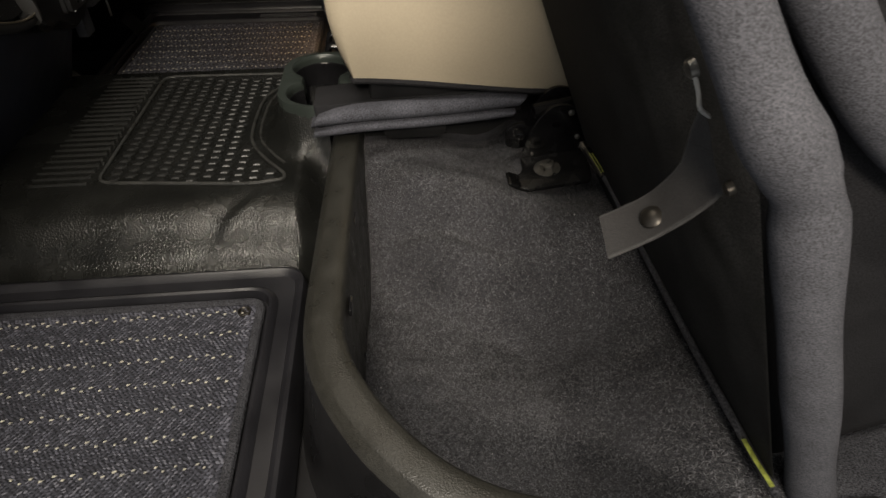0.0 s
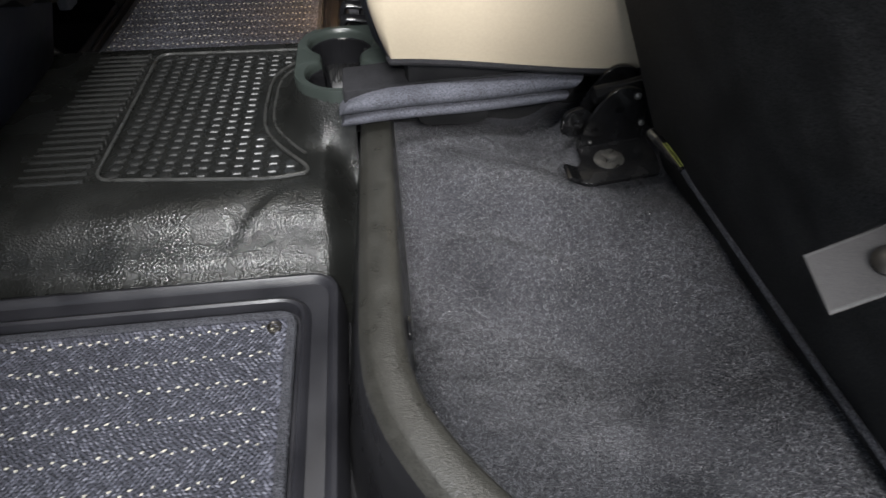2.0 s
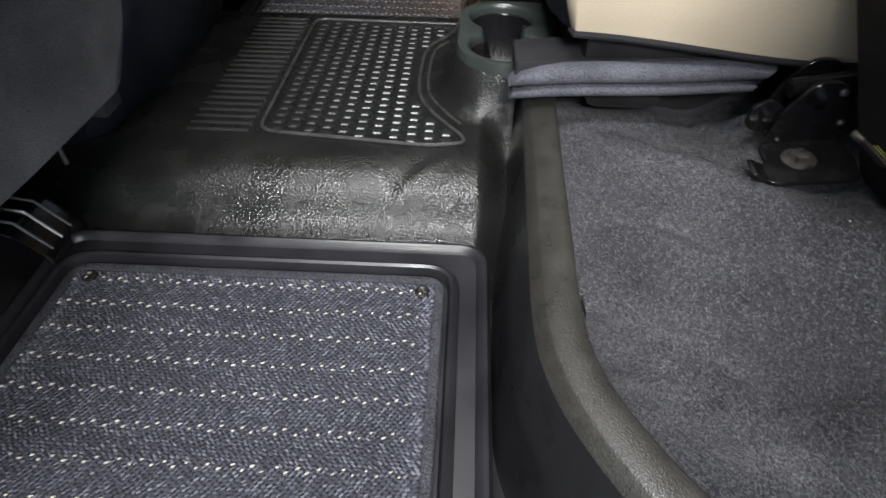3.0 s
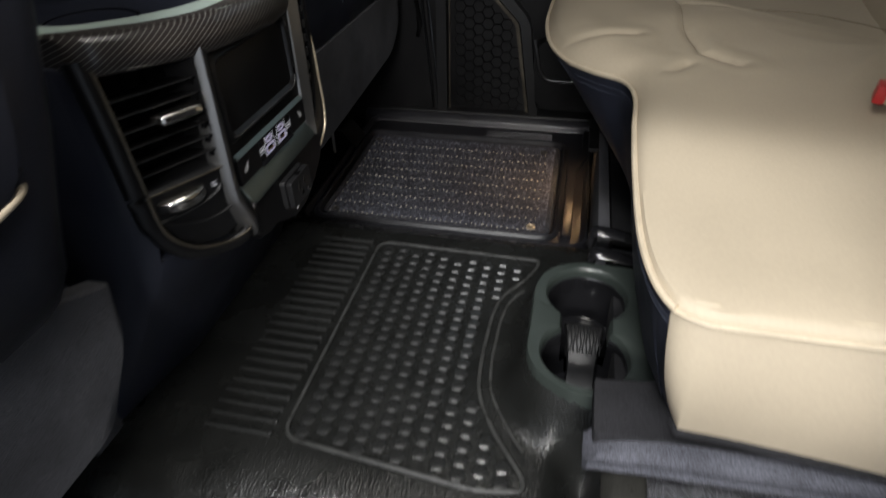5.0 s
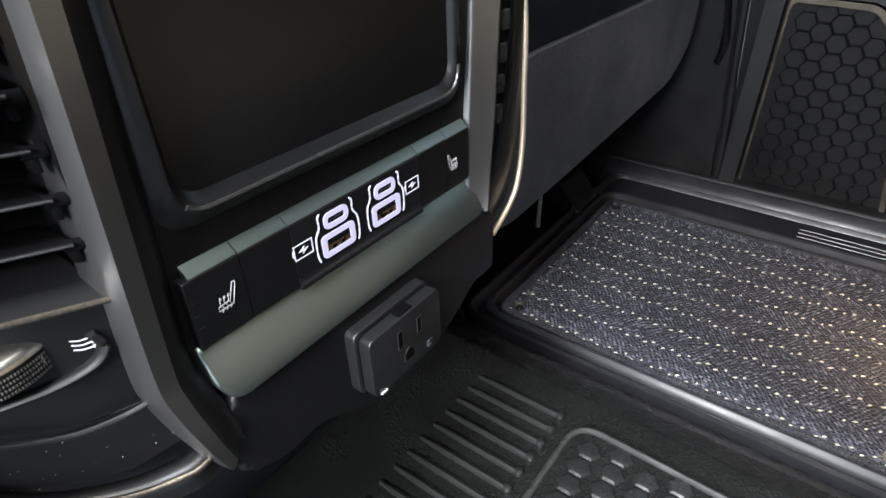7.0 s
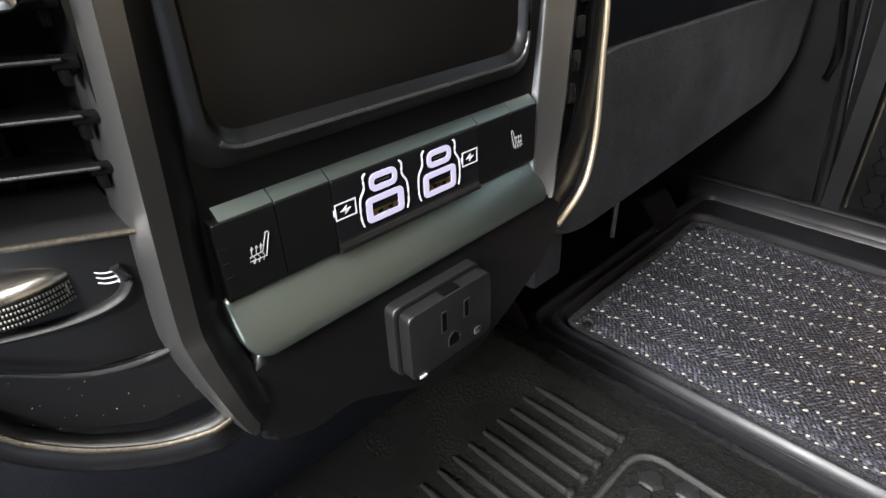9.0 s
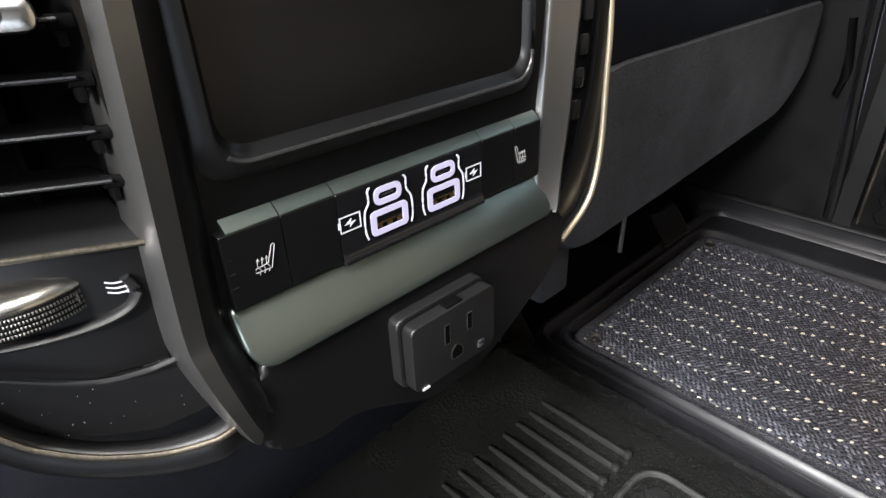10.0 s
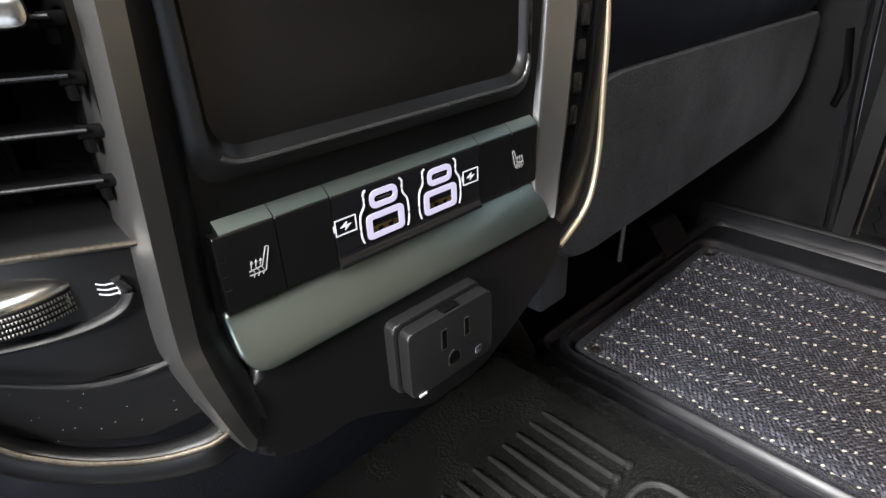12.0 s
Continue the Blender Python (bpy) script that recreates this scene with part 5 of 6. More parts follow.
    bead = smooth_line([(FACE + 0.0070, 0.1240, 0.2585), (FACE + 0.0065, 0.1330, 0.2625), (FACE + 0.0060, 0.1440, 0.2690), (FACE + 0.0055, 0.1520, 0.279), (FACE + 0.0045, 0.1575, 0.300), (FACE + 0.003, 0.1592, 0.330), (FACE + 0.002, 0.1592, 0.365), (FACE - 0.002, 0.1575, 0.41), (FACE - 0.004, 0.1550, 0.455)], 8)
    part("bright_bead", tube(bead, 0.0016, 10), BRASS, con, "bright champagne bead")
    # left pillar: a bent band
    rings = []
    spine = smooth_line([(-0.0575, 0.437, 0.0040), (-0.0592, 0.40, 0.0040), (-0.0625, 0.35, 0.0042), (-0.0655, 0.302, 0.0050), (-0.0645, 0.287, 0.0080), (-0.0605, 0.270, 0.0118), (-0.0560, 0.2555, 0.0104), (-0.0530, 0.2475, 0.0074), (-0.0505, 0.2420, 0.0020)], 5)
    for p in spine:
        y0, z, out = p
        wd = 0.0215 - 0.0080 * sstep(0.312, 0.245, z)
        sink = 1 - 0.94 * sstep(0.300, 0.268, z)
        sec = [(-0.014, -0.0012), (out - 0.0075, -0.0008), (out - 0.0030, 0.0005), (out + 0.0006, wd * 0.11), (out + 0.0003, wd * 0.20), (out - 0.0004, wd * 0.42), (out - 0.0004 - 0.0008 * sink, wd * 0.56), (out - 0.0012 - 0.0014 * sink, wd * 0.66), (out - 0.0022 - 0.0028 * sink, wd * 0.78), (out - 0.0014 - 0.0076 * sink, wd * 0.92), (out - 0.0020 - 0.0130 * sink, wd), (-0.014, wd)]
        rings.append([(FACE + a, y0 + b, z) for a, b in sec])
    part("left_pillar", loft([q[:6] for q in rings], closed=False), SATIN, con, "satin gunmetal pillar between vent and bin")
    part("pillar_return", loft([q[5:] for q in rings], closed=False), CONSOLE, con, "satin black inner side of the pillar")
    vent(con)
    socket(con)
    # striped top trim and the tray rim above it
    rings = []
    for y, z0, z1, bx in smooth_rows([(-0.136, 0.440, 0.466, -0.050), (-0.128, 0.436, 0.467, -0.036), (-0.105, 0.434, 0.464, -0.020), (-0.07, 0.430, 0.461, -0.004), (-0.03, 0.426, 0.458, 0.005), (0.02, 0.422, 0.455, 0.008), (0.07, 0.418, 0.452, 0.005), (0.12, 0.416, 0.450, -0.004), (0.148, 0.418, 0.450, -0.016), (0.156, 0.424, 0.450, -0.030)], 4):
        rings.append([(FACE + bx + a, y, z0 + (z1 - z0) * t) for a, t in ((-0.03, -0.06), (-0.004, 0.0), (0.001, 0.06), (0.0045, 0.25), (0.0055, 0.5), (0.0040, 0.75), (0.0005, 0.92), (-0.006, 1.0), (-0.03, 1.0))])
    part("striped_trim", loft(rings, cap=(True, True)), CARBON, con, "dark trim with pale diagonal stripes")
    rim_o = rounded([(-0.262, -0.134), (-0.230, -0.085), (-0.213, -0.03), (-0.209, 0.02), (-0.215, 0.08), (-0.236, 0.146), (-0.56, 0.148), (-0.56, -0.136)], 0.03, 6)
    rim_i = rounded([(-0.282, -0.106), (-0.258, -0.070), (-0.243, -0.03), (-0.240, 0.02), (-0.246, 0.07), (-0.262, 0.112), (-0.53, 0.116), (-0.53, -0.108)], 0.04, 6)
    tilt = lambda y: 0.4535 - 0.07 * (y - 0.02)
    rings = [[(x, y, tilt(y) - 0.008) for x, y in rim_o], [(x, y, tilt(y)) for x, y in rim_o], [(x, y, tilt(y) + 0.003) for x, y in rim_i], [(x, y, tilt(y) - 0.004) for x, y in rim_i], [(x, y, 0.40) for x, y in rim_i]]
    part("tray_rim", loft(rings, cap=(False, False)), RIM, con, "grey-green rim of the upper tray")
    part("tray_floor", slab(rim_i, "z", 0.396, 0.401), GLOSS, con)
    part("cup", lathe([(0.040, 0.0), (0.041, 0.045), (0.038, 0.046), (0.036, 0.004)], (-0.33, -0.03, 0.402), 28), GLOSS, con)
    con.location = (-0.4125, 0.0, 0.064)


def smooth_rows(rows, n):
    """More rows between given rows of numbers, eased."""
    out = []
    for a, b in zip(rows, rows[1:]):
        for k in range(n):
            out.append([u + (v - u) * k / n for u, v in zip(a, b)])
    return out + [list(rows[-1])]


def vent(con):
    back = bent(slab(rounded([(-0.130, 0.45), (-0.128, 0.34), (-0.126, 0.30), (-0.112, 0.276), (-0.095, 0.266), (-0.075, 0.260), (-0.055, 0.260), (-0.055, 0.452)], 0.008, 4), "x", -0.252, -0.244, 0.002))
    # back, rear vanes and pivots are coloured as dark as the vent's shade
    v = part("vent_housing", back, HOLLOW, con, "back of the air vent, its shade put into the colour")

    def vp(name, bm, mat, parent=v, label="", smooth=True):
        return part(name, bent(bm), mat, parent, label, smooth)

    for k in range(6):
        z = 0.3460 + 0.0133 * k
        prof = rounded([(-0.238, z + 0.0006), (-0.2165, z + 0.0020), (-0.2155, z + 0.0028), (-0.2165, z + 0.0035), (-0.238, z + 0.0022)], 0.0006, 3)
        vane = vp("vane", slab(prof, "y", -0.125, -0.0655, 0.0003, 1), VANE, v, "black horizontal vane")
        # a paler black strip gives each vane its highlight line
        vp("vane_edge", tube([(-0.2157, -0.1245, z + 0.0030), (-0.2157, -0.0660, z + 0.0030)], 0.0005, 6), GLOSS_WALL, vane, "thin front edge, its highlight put into a paler black")
        vp("vane_pivot", tube([(-0.2185, -0.0675, z + 0.002), (-0.2185, -0.0625, z + 0.002)], 0.0019, 8), HOLLOW, vane)
        vp("vane_pivot", box((-0.2215, -0.0665, z - 0.0035), (-0.2175, -0.0645, z + 0.0005), 0.0006), HOLLOW, vane)
    for y in (-0.112, -0.096, -0.080):
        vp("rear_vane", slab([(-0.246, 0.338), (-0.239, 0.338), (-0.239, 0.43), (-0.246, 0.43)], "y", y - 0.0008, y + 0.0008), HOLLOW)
    tab = rounded(rect(-0.1020, 0.3868, -0.0700, 0.3952), 0.0038, 6)
    t = vp("slider_tab", sloped(tab, -0.2075, 0.391, 0.25, 0.012, 0.0024), CHROME, v, "satin silver slider tab")
    vp("tab_inset", slab(rounded(rect(-0.0955, 0.3892, -0.0765, 0.3930), 0.0014, 4), "x", -0.2090, -0.2071), PLASTIC, t)
    # wheel panel with its trim lines
    vp("wheel_panel", slab(rounded([(-0.1275, 0.3305), (-0.1265, 0.306), (-0.118, 0.2975), (-0.105, 0.2915), (-0.088, 0.2860), (-0.064, 0.2890), (-0.063, 0.3305)], 0.003, 4), "x", -0.245, -0.2175, 0.0015), CONSOLE, v, "satin black panel round the wheel")
    vp("shelf", slab(rounded([(-0.246, 0.3300), (-0.2155, 0.3295), (-0.2145, 0.3312), (-0.246, 0.3375)], 0.0008, 3), "y", -0.1275, -0.0635, 0.0004, 1), PLASTIC, v, "slanting shelf below the vanes")
    vp("trim_line", tube([(-0.2150, -0.127, 0.3305), (-0.2145, -0.095, 0.3308), (-0.2148, -0.0637, 0.3306)], 0.0010, 8), AGED, v, "thin bronze line")
    low2 = smooth_line([(-0.2150, -0.1265, 0.3060), (-0.2145, -0.117, 0.2985), (-0.2140, -0.105, 0.2925), (-0.2140, -0.088, 0.2868), (-0.2145, -0.075, 0.2868), (-0.2150, -0.0640, 0.2898)], 6)
    vp("trim_line", tube(low2, 0.0010, 8), SOFT)
    vp("lower_panel", slab(rounded([(-0.1265, 0.3045), (-0.117, 0.297), (-0.105, 0.291), (-0.088, 0.2853), (-0.075, 0.2853), (-0.063, 0.2885), (-0.055, 0.2625), (-0.076, 0.2590), (-0.092, 0.2620), (-0.104, 0.2670), (-0.116, 0.2760), (-0.1255, 0.29)], 0.002, 3), "x", -0.245, -0.2195, 0.001), CONSOLE, v, "black lower panel with dust specks")
    lower = smooth_line([(-0.2150, -0.1300, 0.452), (-0.2150, -0.1275, 0.40), (-0.2150, -0.1262, 0.345), (-0.2148, -0.1258, 0.312), (-0.2135, -0.1225, 0.288), (-0.2115, -0.1120, 0.2715), (-0.2100, -0.1020, 0.2640), (-0.2090, -0.0900, 0.2590), (-0.2085, -0.0740, 0.2565), (-0.2085, -0.0535, 0.2595)], 8)
    vp("lower_bead", tube(lower, 0.0012, 10), AGED, v, "champagne bead along the edge")
    vp("outer_frame", tube([p + Vector((-0.007, -0.003 if p.z > 0.3 else 0.0, -0.0068 if p.z < 0.3 else -0.002)) for p in lower], 0.0068, 14), CONSOLE, v, "black outer frame")
    c = (-0.2515, -0.0935, 0.3165)
    wheel = part("thumbwheel", lathe([(0.015, -0.0060), (0.0258, -0.0055), (0.0266, -0.0045), (0.0266, 0.0020), (0.0260, 0.0030)], c, 96), SOFT, v, "knurled black wheel rim")
    part("wheel_cap", lathe([(0.0264, 0.0020), (0.0270, 0.0030), (0.0266, 0.0042), (0.0245, 0.0058), (0.018, 0.0072), (0.004, 0.0078)], c, 96), CHROME, wheel, "satin silver wheel top")
    bm = bmesh.new()
    for k in range(-34, 35):
        a = k * 0.034
        for j in range(4):
            z = c[2] - 0.0042 + 0.0017 * j
            q = Vector((c[0] + 0.0267 * math.cos(a), c[1] + 0.0267 * math.sin(a), z))
            tt, u = Vector((-math.sin(a), math.cos(a), 0)) * 0.00030, Vector((0, 0, 0.00055))
            o = Vector((math.cos(a), math.sin(a), 0)) * 0.0005
            vs = [bm.verts.new(p) for p in (q - tt - u, q + tt - u, q + tt + u, q - tt + u, q + o)]
            for fc in ((0, 1, 4), (1, 2, 4), (2, 3, 4), (3, 0, 4)):
                bm.faces.new([vs[i] for i in fc])
    tagged(part("knurling", bm, BOLT, wheel, "grey knurled pips"), kind="stuff")
    part("wheel_mark", box((c[0] + 0.0262, -0.0830 - 0.0010, 0.3140), (c[0] + 0.0266, -0.0830 + 0.0010, 0.3172), 0.0002), DIMPRINT, wheel).matrix_world = Matrix.Translation((-0.0024, 0, 0)) @ pose(0, 0, 0)
    scoop = smooth_line([(-0.2168, -0.127, 0.3035), (-0.2160, -0.105, 0.3030), (-0.2158, -0.085, 0.3052), (-0.2160, -0.0730, 0.3095), (-0.2163, -0.0690, 0.3150), (-0.2166, -0.0705, 0.3200)], 6)
    vp("scoop_edge", tube(scoop, 0.0022, 10, False, 0.6), SOFT, v, "soft edge of the wheel recess")
    for j in range(3):
        z = 0.3150 + 0.0017 * j
        vp("airflow_print", tube(smooth_line([(-0.2172, -0.0752, z + 0.0004), (-0.2172, -0.0732, z - 0.0003), (-0.2172, -0.0705, z)], 3), 0.00026, 6), ICONGLOW)
        vp("airflow_print", slab([(-0.0708, z - 0.0006), (-0.0692, z + 0.0001), (-0.0708, z + 0.0007)], "x", -0.2174, -0.2170), ICONGLOW, v, "", False)
    vp("closed_print", slab(rounded(rect(-0.1165, 0.3145, -0.1130, 0.3185), 0.0006, 2), "x", -0.2176, -0.2171), ICONGLOW, v, "", False)
    rng = random.Random(8)
    bm = bmesh.new()
    for k in range(30):
        y, z = rng.uniform(-0.115, -0.060), rng.uniform(0.264, 0.290)
        bmesh.ops.create_icosphere(bm, subdivisions=1, radius=rng.uniform(0.0001, 0.0002), matrix=Matrix.Translation((-0.2192 + vent_x(y), y, z)))
    for k in range(52):
        y, z = rng.uniform(-0.04, 0.10), rng.uniform(0.262, 0.298)
        bmesh.ops.create_icosphere(bm, subdivisions=1, radius=rng.uniform(0.0001, 0.0002), matrix=Matrix.Translation((FACE + (0.42 * (0.2992 - z) if z > 0.282 else -0.002) - 0.0002, y, z)))
    tagged(part("dust", bm, PRINT, con, "tiny dust specks"), kind="stuff")


def socket(con):
    s = part("power_socket", slab(rounded(rect(0.0080, 0.2370, 0.0568, 0.2712), 0.004, 5), "x", -0.212, -0.2005, 0.0012, 3), PLASTIC, con, "black household power socket")
    part("step", slab(rounded(rect(0.0094, 0.2392, 0.0552, 0.2700), 0.004, 5), "x", -0.2007, -0.1988), HOLLOW, s)
    part("face_plate", slab(rounded(rect(0.0092, 0.2390, 0.0555, 0.2702), 0.0030, 5), "x", -0.1990, -0.1930, 0.0010, 3), PLASTIC, s, "black socket face")
    x = -0.1930
    for a, b, c, d in ((0.0264, 0.2545, 0.0288, 0.2636), (0.0393, 0.2552, 0.0416, 0.2632)):
        o, i = rect(a - 0.0005, b - 0.0005, c + 0.0005, d + 0.0005), rect(a, b, c, d)
        part("slot_rim", ring_plate(o, i, "x", x - 0.0003, x + 0.0002), RAILMAT, s, "", False)
        part("slot", box((x - 0.001, a, b), (x + 0.00015, c, d)), HOLLOW, s, "", False)
    g = [(0.0298, 0.2448), (0.0358, 0.2448), (0.0358, 0.2488), (0.0328, 0.2514), (0.0298, 0.2488)]
    o, i = rounded([(y + (0.0005 if y > 0.0328 else -0.0005), z + (0.0005 if z > 0.2475 else -0.0005)) for y, z in g], 0.001, 3), rounded(g, 0.001, 3)
    part("earth_rim", ring_plate(o, i, "x", x - 0.0003, x + 0.0002), RAILMAT, s, "", False)
    part("earth_hole", slab(i, "x", x - 0.001, x + 0.00015), HOLLOW, s, "", False)
    part("indicator", slab(rounded(rect(0.0450, 0.2422, 0.0488, 0.2456), 0.0005, 2), "x", x - 0.001, x + 0.0005), BINDING, s, "small grey indicator lens", False)
    part("latch", box((-0.1985, 0.0290, 0.2692), (-0.1942, 0.0380, 0.2710), 0.0004), HOLLOW, s)
    part("corner_clip", slab(rounded(rect(0.0125, 0.2384, 0.0165, 0.2395), 0.0005, 2), "x", -0.1955, -0.1926), PRINT, s, "small white clip at the corner")


# ---- front seats ----
def front_seat(sign, label):
    """Back and underside of a front seat; sign is the side of the console on which it stands."""
    seat = thing("front_seat", (-0.5, sign * 0.45, -0.02), label, "seat", "front seats")
    y0, y1 = 0.172, 0.700

    def s(y, x, z):
        return (x, sign * y, z)

    # felt flap behind the cushion
    if sign < 0:
        flap = rounded([(0.188, 0.292), (0.197, 0.233), (0.242, 0.167), (0.40, 0.170), (0.66, 0.186), (0.715, 0.230), (0.715, 0.315), (0.25, 0.320)], [0.003, 0.02, 0.02, 0.02, 0.03, 0.03, 0.02, 0.02], 5)
        back = 0.016
    else:
        back = 0.0
        flap = rounded([(y0, 0.285), (y0 + 0.022, 0.215), (y0 + 0.075, 0.172), (0.40, 0.180), (0.66, 0.196), (0.715, 0.240), (0.715, 0.315), (y0 + 0.10, 0.318)], [0.006, 0.02, 0.03, 0.02, 0.03, 0.03, 0.02, 0.02], 5)
    rings = [[s(y, x + back - 0.07 * max(0, 0.25 - z), z) for y, z in flap] for x in (-0.306, -0.290)] + [[s(0.44 + (y - 0.44) * 0.985, back - 0.287 - 0.07 * max(0, 0.25 - z), 0.245 + (z - 0.245) * 0.97) for y, z in flap]]
    part("rear_flap", loft(rings, cap=(True, True)), GREYFELT, seat, "dark grey felt flap")
    # seat back above it, soft and rounded
    rings = []
    near_back = ((0.290, -0.312, 0.235, 0.690), (0.300, -0.280, 0.222, 0.700), (0.325, -0.248, 0.222, 0.710), (0.355, -0.224, 0.228, 0.718), (0.395, -0.211, 0.226, 0.720), (0.45, -0.206, 0.206, 0.720), (0.52, -0.208, 0.178, 0.720), (0.62, -0.222, 0.165, 0.715), (0.80, -0.272, 0.175, 0.70), (0.95, -0.332, 0.20, 0.68))
    for z, x, w0, w1 in near_back if sign < 0 else ((0.285, -0.325, 0.200, 0.690), (0.300, -0.300, 0.182, 0.705), (0.325, -0.286, 0.172, 0.715), (0.350, -0.281, 0.166, 0.720), (0.42, -0.283, 0.162, 0.722), (0.55, -0.30, 0.165, 0.720), (0.75, -0.34, 0.175, 0.71), (0.95, -0.40, 0.20, 0.69)):
        r = 0.05
        ol = rounded([(w0, x), (w1, x), (w1, x - 0.16), (w0, x - 0.16)], r, 6)
        rings.append([(q, sign * p, z) for p, q in ol])
    part("backrest", loft(rings, cap=(True, True)), NAVY, seat, "dark navy leather backrest")
    if sign < 0:
        part("pocket_panel", slab(rounded([(-0.262, 0.436), (-0.690, 0.366), (-0.690, 0.80), (-0.235, 0.80), (-0.245, 0.50)], 0.012, 4), "x", -0.227, -0.2025, 0.004, 3), NAVY, seat, "raised navy map pocket panel")
        part("piping", tube(smooth_line([(-0.217, -0.258, 0.434), (-0.2065, -0.268, 0.4315), (-0.2045, -0.30, 0.4265), (-0.2045, -0.36, 0.416), (-0.2045, -0.50, 0.394), (-0.2045, -0.68, 0.366)], 8), 0.0032, 10), BEIGEPIPE, seat, "beige piping")
    part("cushion", slab(rounded([(-0.34, 0.20), (-0.34, 0.30), (-0.50, 0.37), (-0.98, 0.40), (-1.02, 0.33), (-0.95, 0.22)], 0.04, 5), "y", min(sign * 0.17, sign * 0.70), max(sign * 0.17, sign * 0.70), 0.02, 3), NAVY, seat, "navy seat cushion")
    if sign > 0:
        part("pocket_seam", tube(smooth_line([(-0.2790, sign * 0.40, 0.36), (-0.2805, sign * 0.46, 0.43), (-0.2900, sign * 0.52, 0.52)], 5), 0.0016, 6), STITCH, seat)
    for y in (0.31, 0.62) if sign < 0 else (0.27, 0.62):
        part("slide_rail", box((-0.98, sign * y - 0.022, -0.03), (-0.42, sign * y + 0.022, 0.035), 0.006), STEEL, seat, "black steel slide rail")
        part("rail_cover", slab(rounded([(-0.42, -0.03), (-0.36, -0.03), (-0.365, 0.008), (-0.40, 0.05), (-0.45, 0.055), (-0.47, 0.03)], 0.008, 3), "y", sign * y - 0.034, sign * y + 0.034, 0.004), GLOSS, seat, "glossy black rail end cover")
        for k in (-1, 0, 1) if sign < 0 else ():
            part("cover_rib", tube([(-0.372, sign * y + 0.019 * k, 0.016), (-0.400, sign * y + 0.019 * k, 0.051), (-0.445, sign * y + 0.019 * k, 0.057)], 0.0018, 6), CHROME if k == 0 else BOLT, seat)
        part("leg", slab(rounded([(-0.50, 0.03), (-0.62, 0.03), (-0.58, 0.22), (-0.46, 0.22)], 0.01, 3), "y", sign * y - 0.012, sign * y + 0.012, 0.002), STEEL, seat)
    part("hanging_pin", tube([(-0.30, sign * 0.335, 0.19), (-0.301, sign * 0.335, 0.135)], 0.0022, 6), BOLT, seat, "thin metal pin below the flap")
    part("tunnel_clip", box((-0.318, sign * 0.235 - 0.018, 0.135), (-0.300, sign * 0.235 + 0.018, 0.185), 0.004), GREYFELT, seat)
    return seat


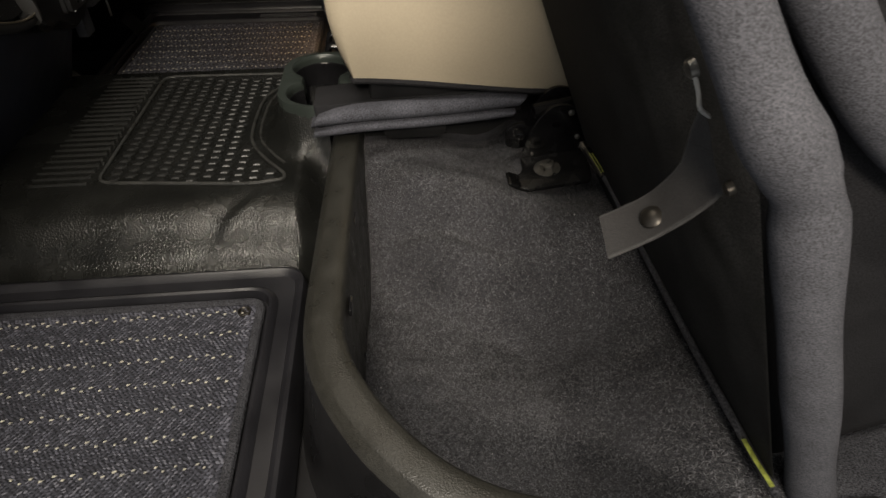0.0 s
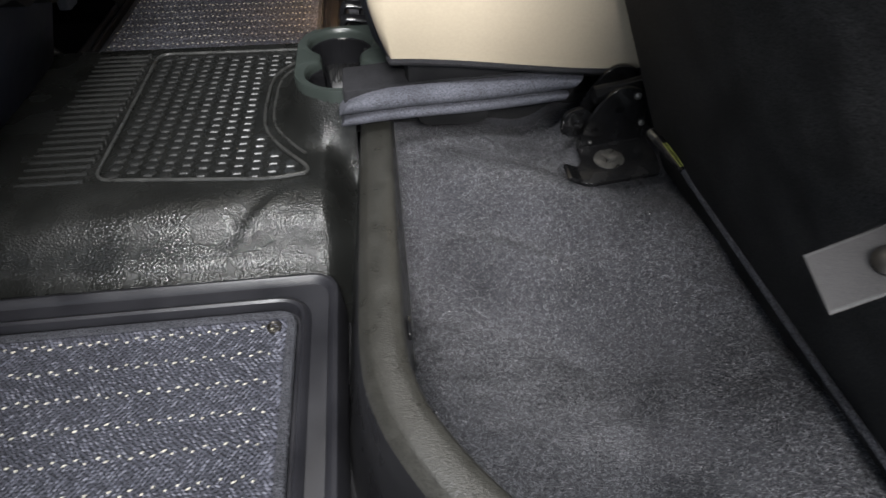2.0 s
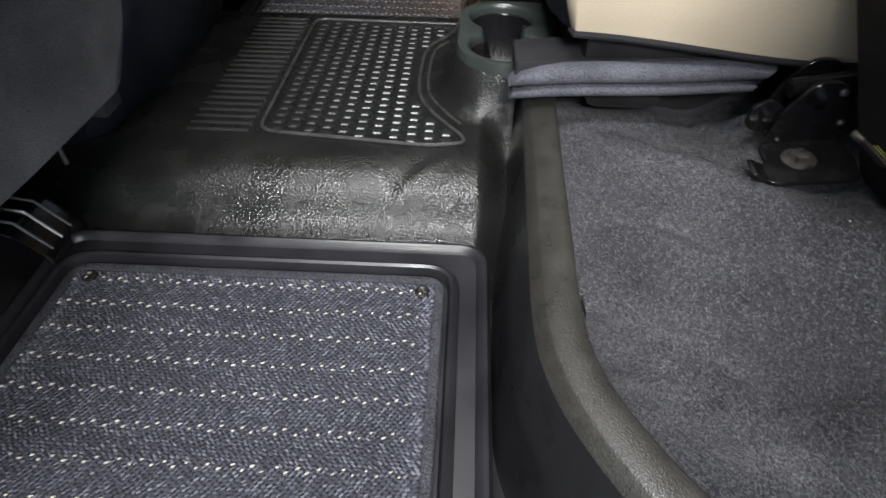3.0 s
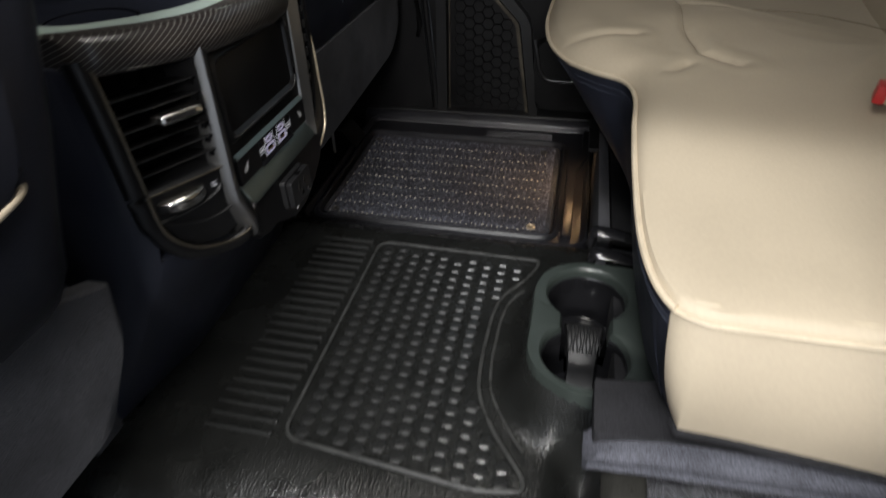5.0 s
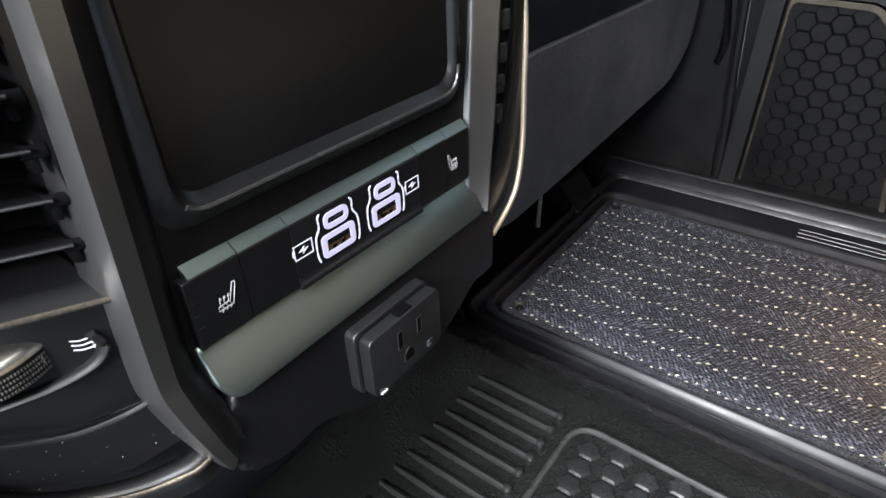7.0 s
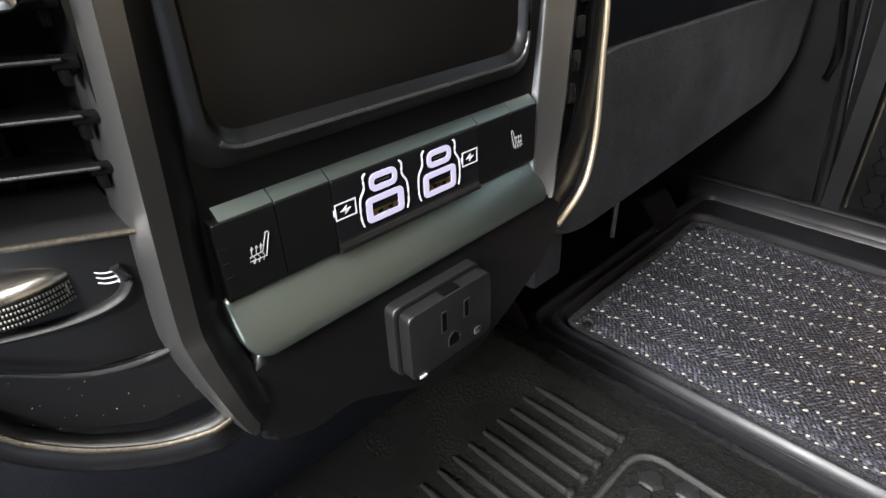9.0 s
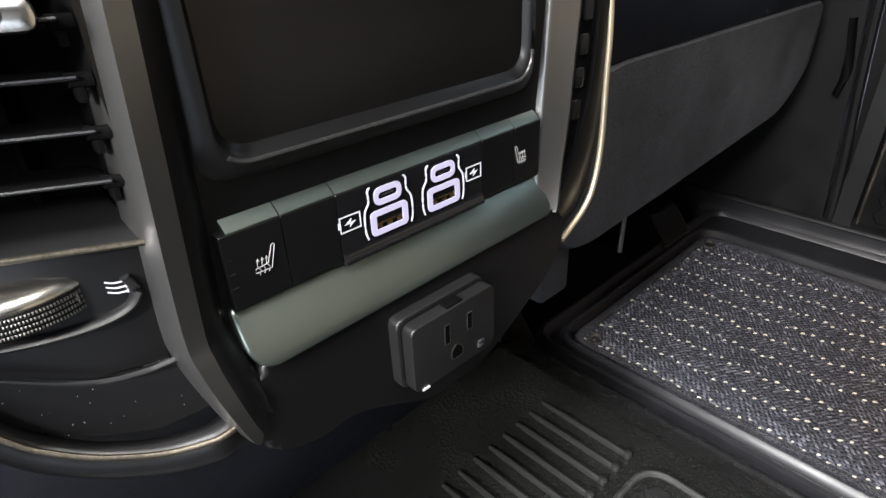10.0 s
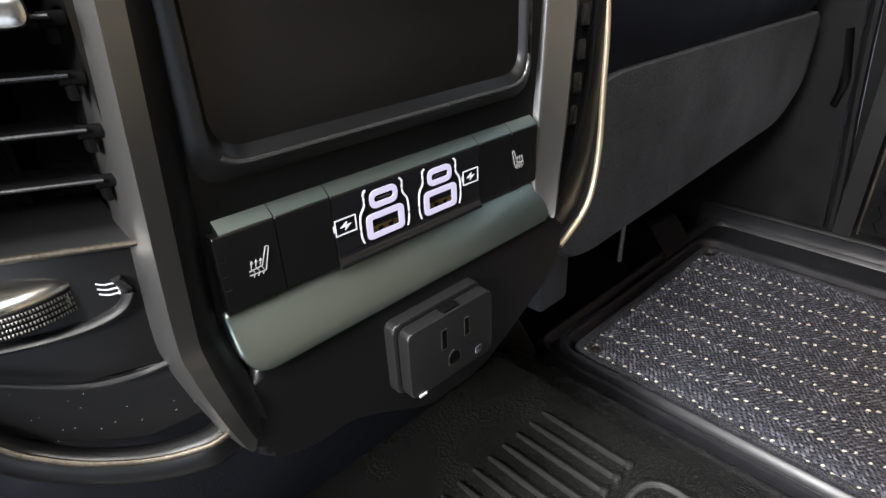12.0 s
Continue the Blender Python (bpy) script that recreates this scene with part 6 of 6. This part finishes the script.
# ---- far door with its loudspeaker ----
def far_door():
    door = thing("rear_door", (0.1, 0.82, 0.0), "black rear door trim with a loudspeaker and bin, closed", "door")
    part("panel", slab(rounded([(-0.225, 0.0), (0.75, 0.0), (0.80, 0.35), (0.80, 0.66), (-0.26, 0.66), (-0.25, 0.35)], 0.02, 4), "y", 0.795, 0.86, 0.008, 3), DOORSKIN, door, "matt black door panel")
    part("window_frame", ring_plate(rounded([(-0.26, 0.662), (0.80, 0.662), (0.80, 1.195), (-0.29, 1.195)], 0.02, 5), rounded([(-0.20, 0.70), (0.70, 0.70), (0.62, 1.12), (-0.22, 1.12)], 0.04, 5), "y", 0.80, 0.86), DOORSKIN, door, "black window frame")
    pane = part("pane", slab(rounded([(-0.205, 0.695), (0.705, 0.695), (0.625, 1.125), (-0.225, 1.125)], 0.04, 5), "y", 0.828, 0.832), GLASS, door, "tinted window glass")
    pane.visible_shadow = False
    spk = [(-0.200, 0.022), (-0.014, 0.014), (-0.046, 0.228), (-0.100, 0.284), (-0.196, 0.288)]
    o, i = rounded(spk, 0.012, 5), rounded([(-0.1980, 0.0245), (-0.0205, 0.0168), (-0.0535, 0.2250), (-0.1030, 0.2770), (-0.1935, 0.2810)], 0.010, 5)
    frame_part = part("speaker_grille", slab(o, "y", 0.783, 0.797, 0.001), DOORSKIN, door, "black perforated speaker grille")
    part("grille_frame", ring_plate(o, i, "y", 0.778, 0.784), AGED, frame_part, "thin bright frame")
    bm = bmesh.new()
    rr = 0.0135
    cx, cz = -0.092, 0.165
    for a in range(-6, 7):
        for b in range(-7, 7):
            hx, hz = cx + rr * 1.5 * a, cz + rr * 1.732 * (b + (0.5 if a % 2 else 0))
            if not inside(i, hx, hz, 0.006):
                continue
            pts = [(hx + rr * 0.95 * math.cos(math.pi / 3 * k), 0.7822, hz + rr * 0.95 * math.sin(math.pi / 3 * k)) for k in range(6)]
            t = tube(pts, 0.0011, 4, True)
            bm = joined(bm, t)
    tagged(part("hexagon_ribs", bm, CONSOLE, frame_part, "black hexagon ribs"), kind="stuff")
    part("speaker_recess", ring_plate(rounded([(-0.226, 0.0), (0.010, -0.004), (-0.022, 0.236), (-0.090, 0.312), (-0.222, 0.316)], 0.02, 5), rounded([(-0.204, 0.018), (-0.010, 0.010), (-0.042, 0.230), (-0.098, 0.288), (-0.200, 0.292)], 0.012, 5), "y", 0.768, 0.797), PLASTIC, door, "black raised border")
    part("door_bin", slab(rounded([(0.0, 0.05), (0.62, 0.05), (0.62, 0.22), (0.05, 0.215), (-0.01, 0.19)], 0.02, 4), "y", 0.755, 0.80, 0.008, 3), DOORSKIN, door, "black door pocket")
    part("bin_edge", tube(smooth_line([(-0.008, 0.752, 0.205), (-0.002, 0.75, 0.17), (0.012, 0.75, 0.13), (0.05, 0.752, 0.118), (0.20, 0.752, 0.118)], 5), 0.005, 8), PLASTIC, door)
    part("armrest", slab(rounded([(-0.18, 0.50), (0.62, 0.50), (0.60, 0.58), (-0.16, 0.57)], 0.02, 4), "y", 0.70, 0.80, 0.012, 3), NAVY, door)
    pillar = thing("pillar_trim", (-0.42, 0.82, 0.0), "matt black pillar trim between the doors", "pillar trim")
    part("lower_trim", slab(rounded([(-0.72, 0.0), (-0.236, 0.0), (-0.262, 0.35), (-0.30, 1.19), (-0.62, 1.19)], 0.02, 4), "y", 0.772, 0.86, 0.012, 3), DOORSKIN, pillar)
    part("seal", tube(smooth_line([(-0.231, 0.777, 0.02), (-0.236, 0.777, 0.12), (-0.252, 0.777, 0.34), (-0.29, 0.777, 1.15)], 6), 0.0065, 8), DOORSKIN, pillar, "rubber door seal")
    part("guide", tube(smooth_line([(-0.262, 0.755, 0.20), (-0.258, 0.760, 0.235), (-0.268, 0.766, 0.29)], 5), 0.006, 8, False, 0.5), HOLLOW, pillar)
    front = thing("front_door", (-1.1, 0.84, 0.0), "black front door trim", "door")
    part("panel", slab(rect(-1.6, -0.02, -0.60, 1.19), "y", 0.80, 0.86, 0.008), DOORSKIN, front)


shell()
carpet()
hump_liner()
floor_fittings()
sill_rail()
cup_holder()
storage_bin()
bench_cushion()
bench_back()
added_amber_lamp()
folded_pad()
hinge_bracket()
folded_seat()
centre_console()
front_seat(-1, "dark navy front seat with beige piping, seen from behind")
front_seat(1, "dark navy front seat with grey felt flap, seen from behind")
far_door()
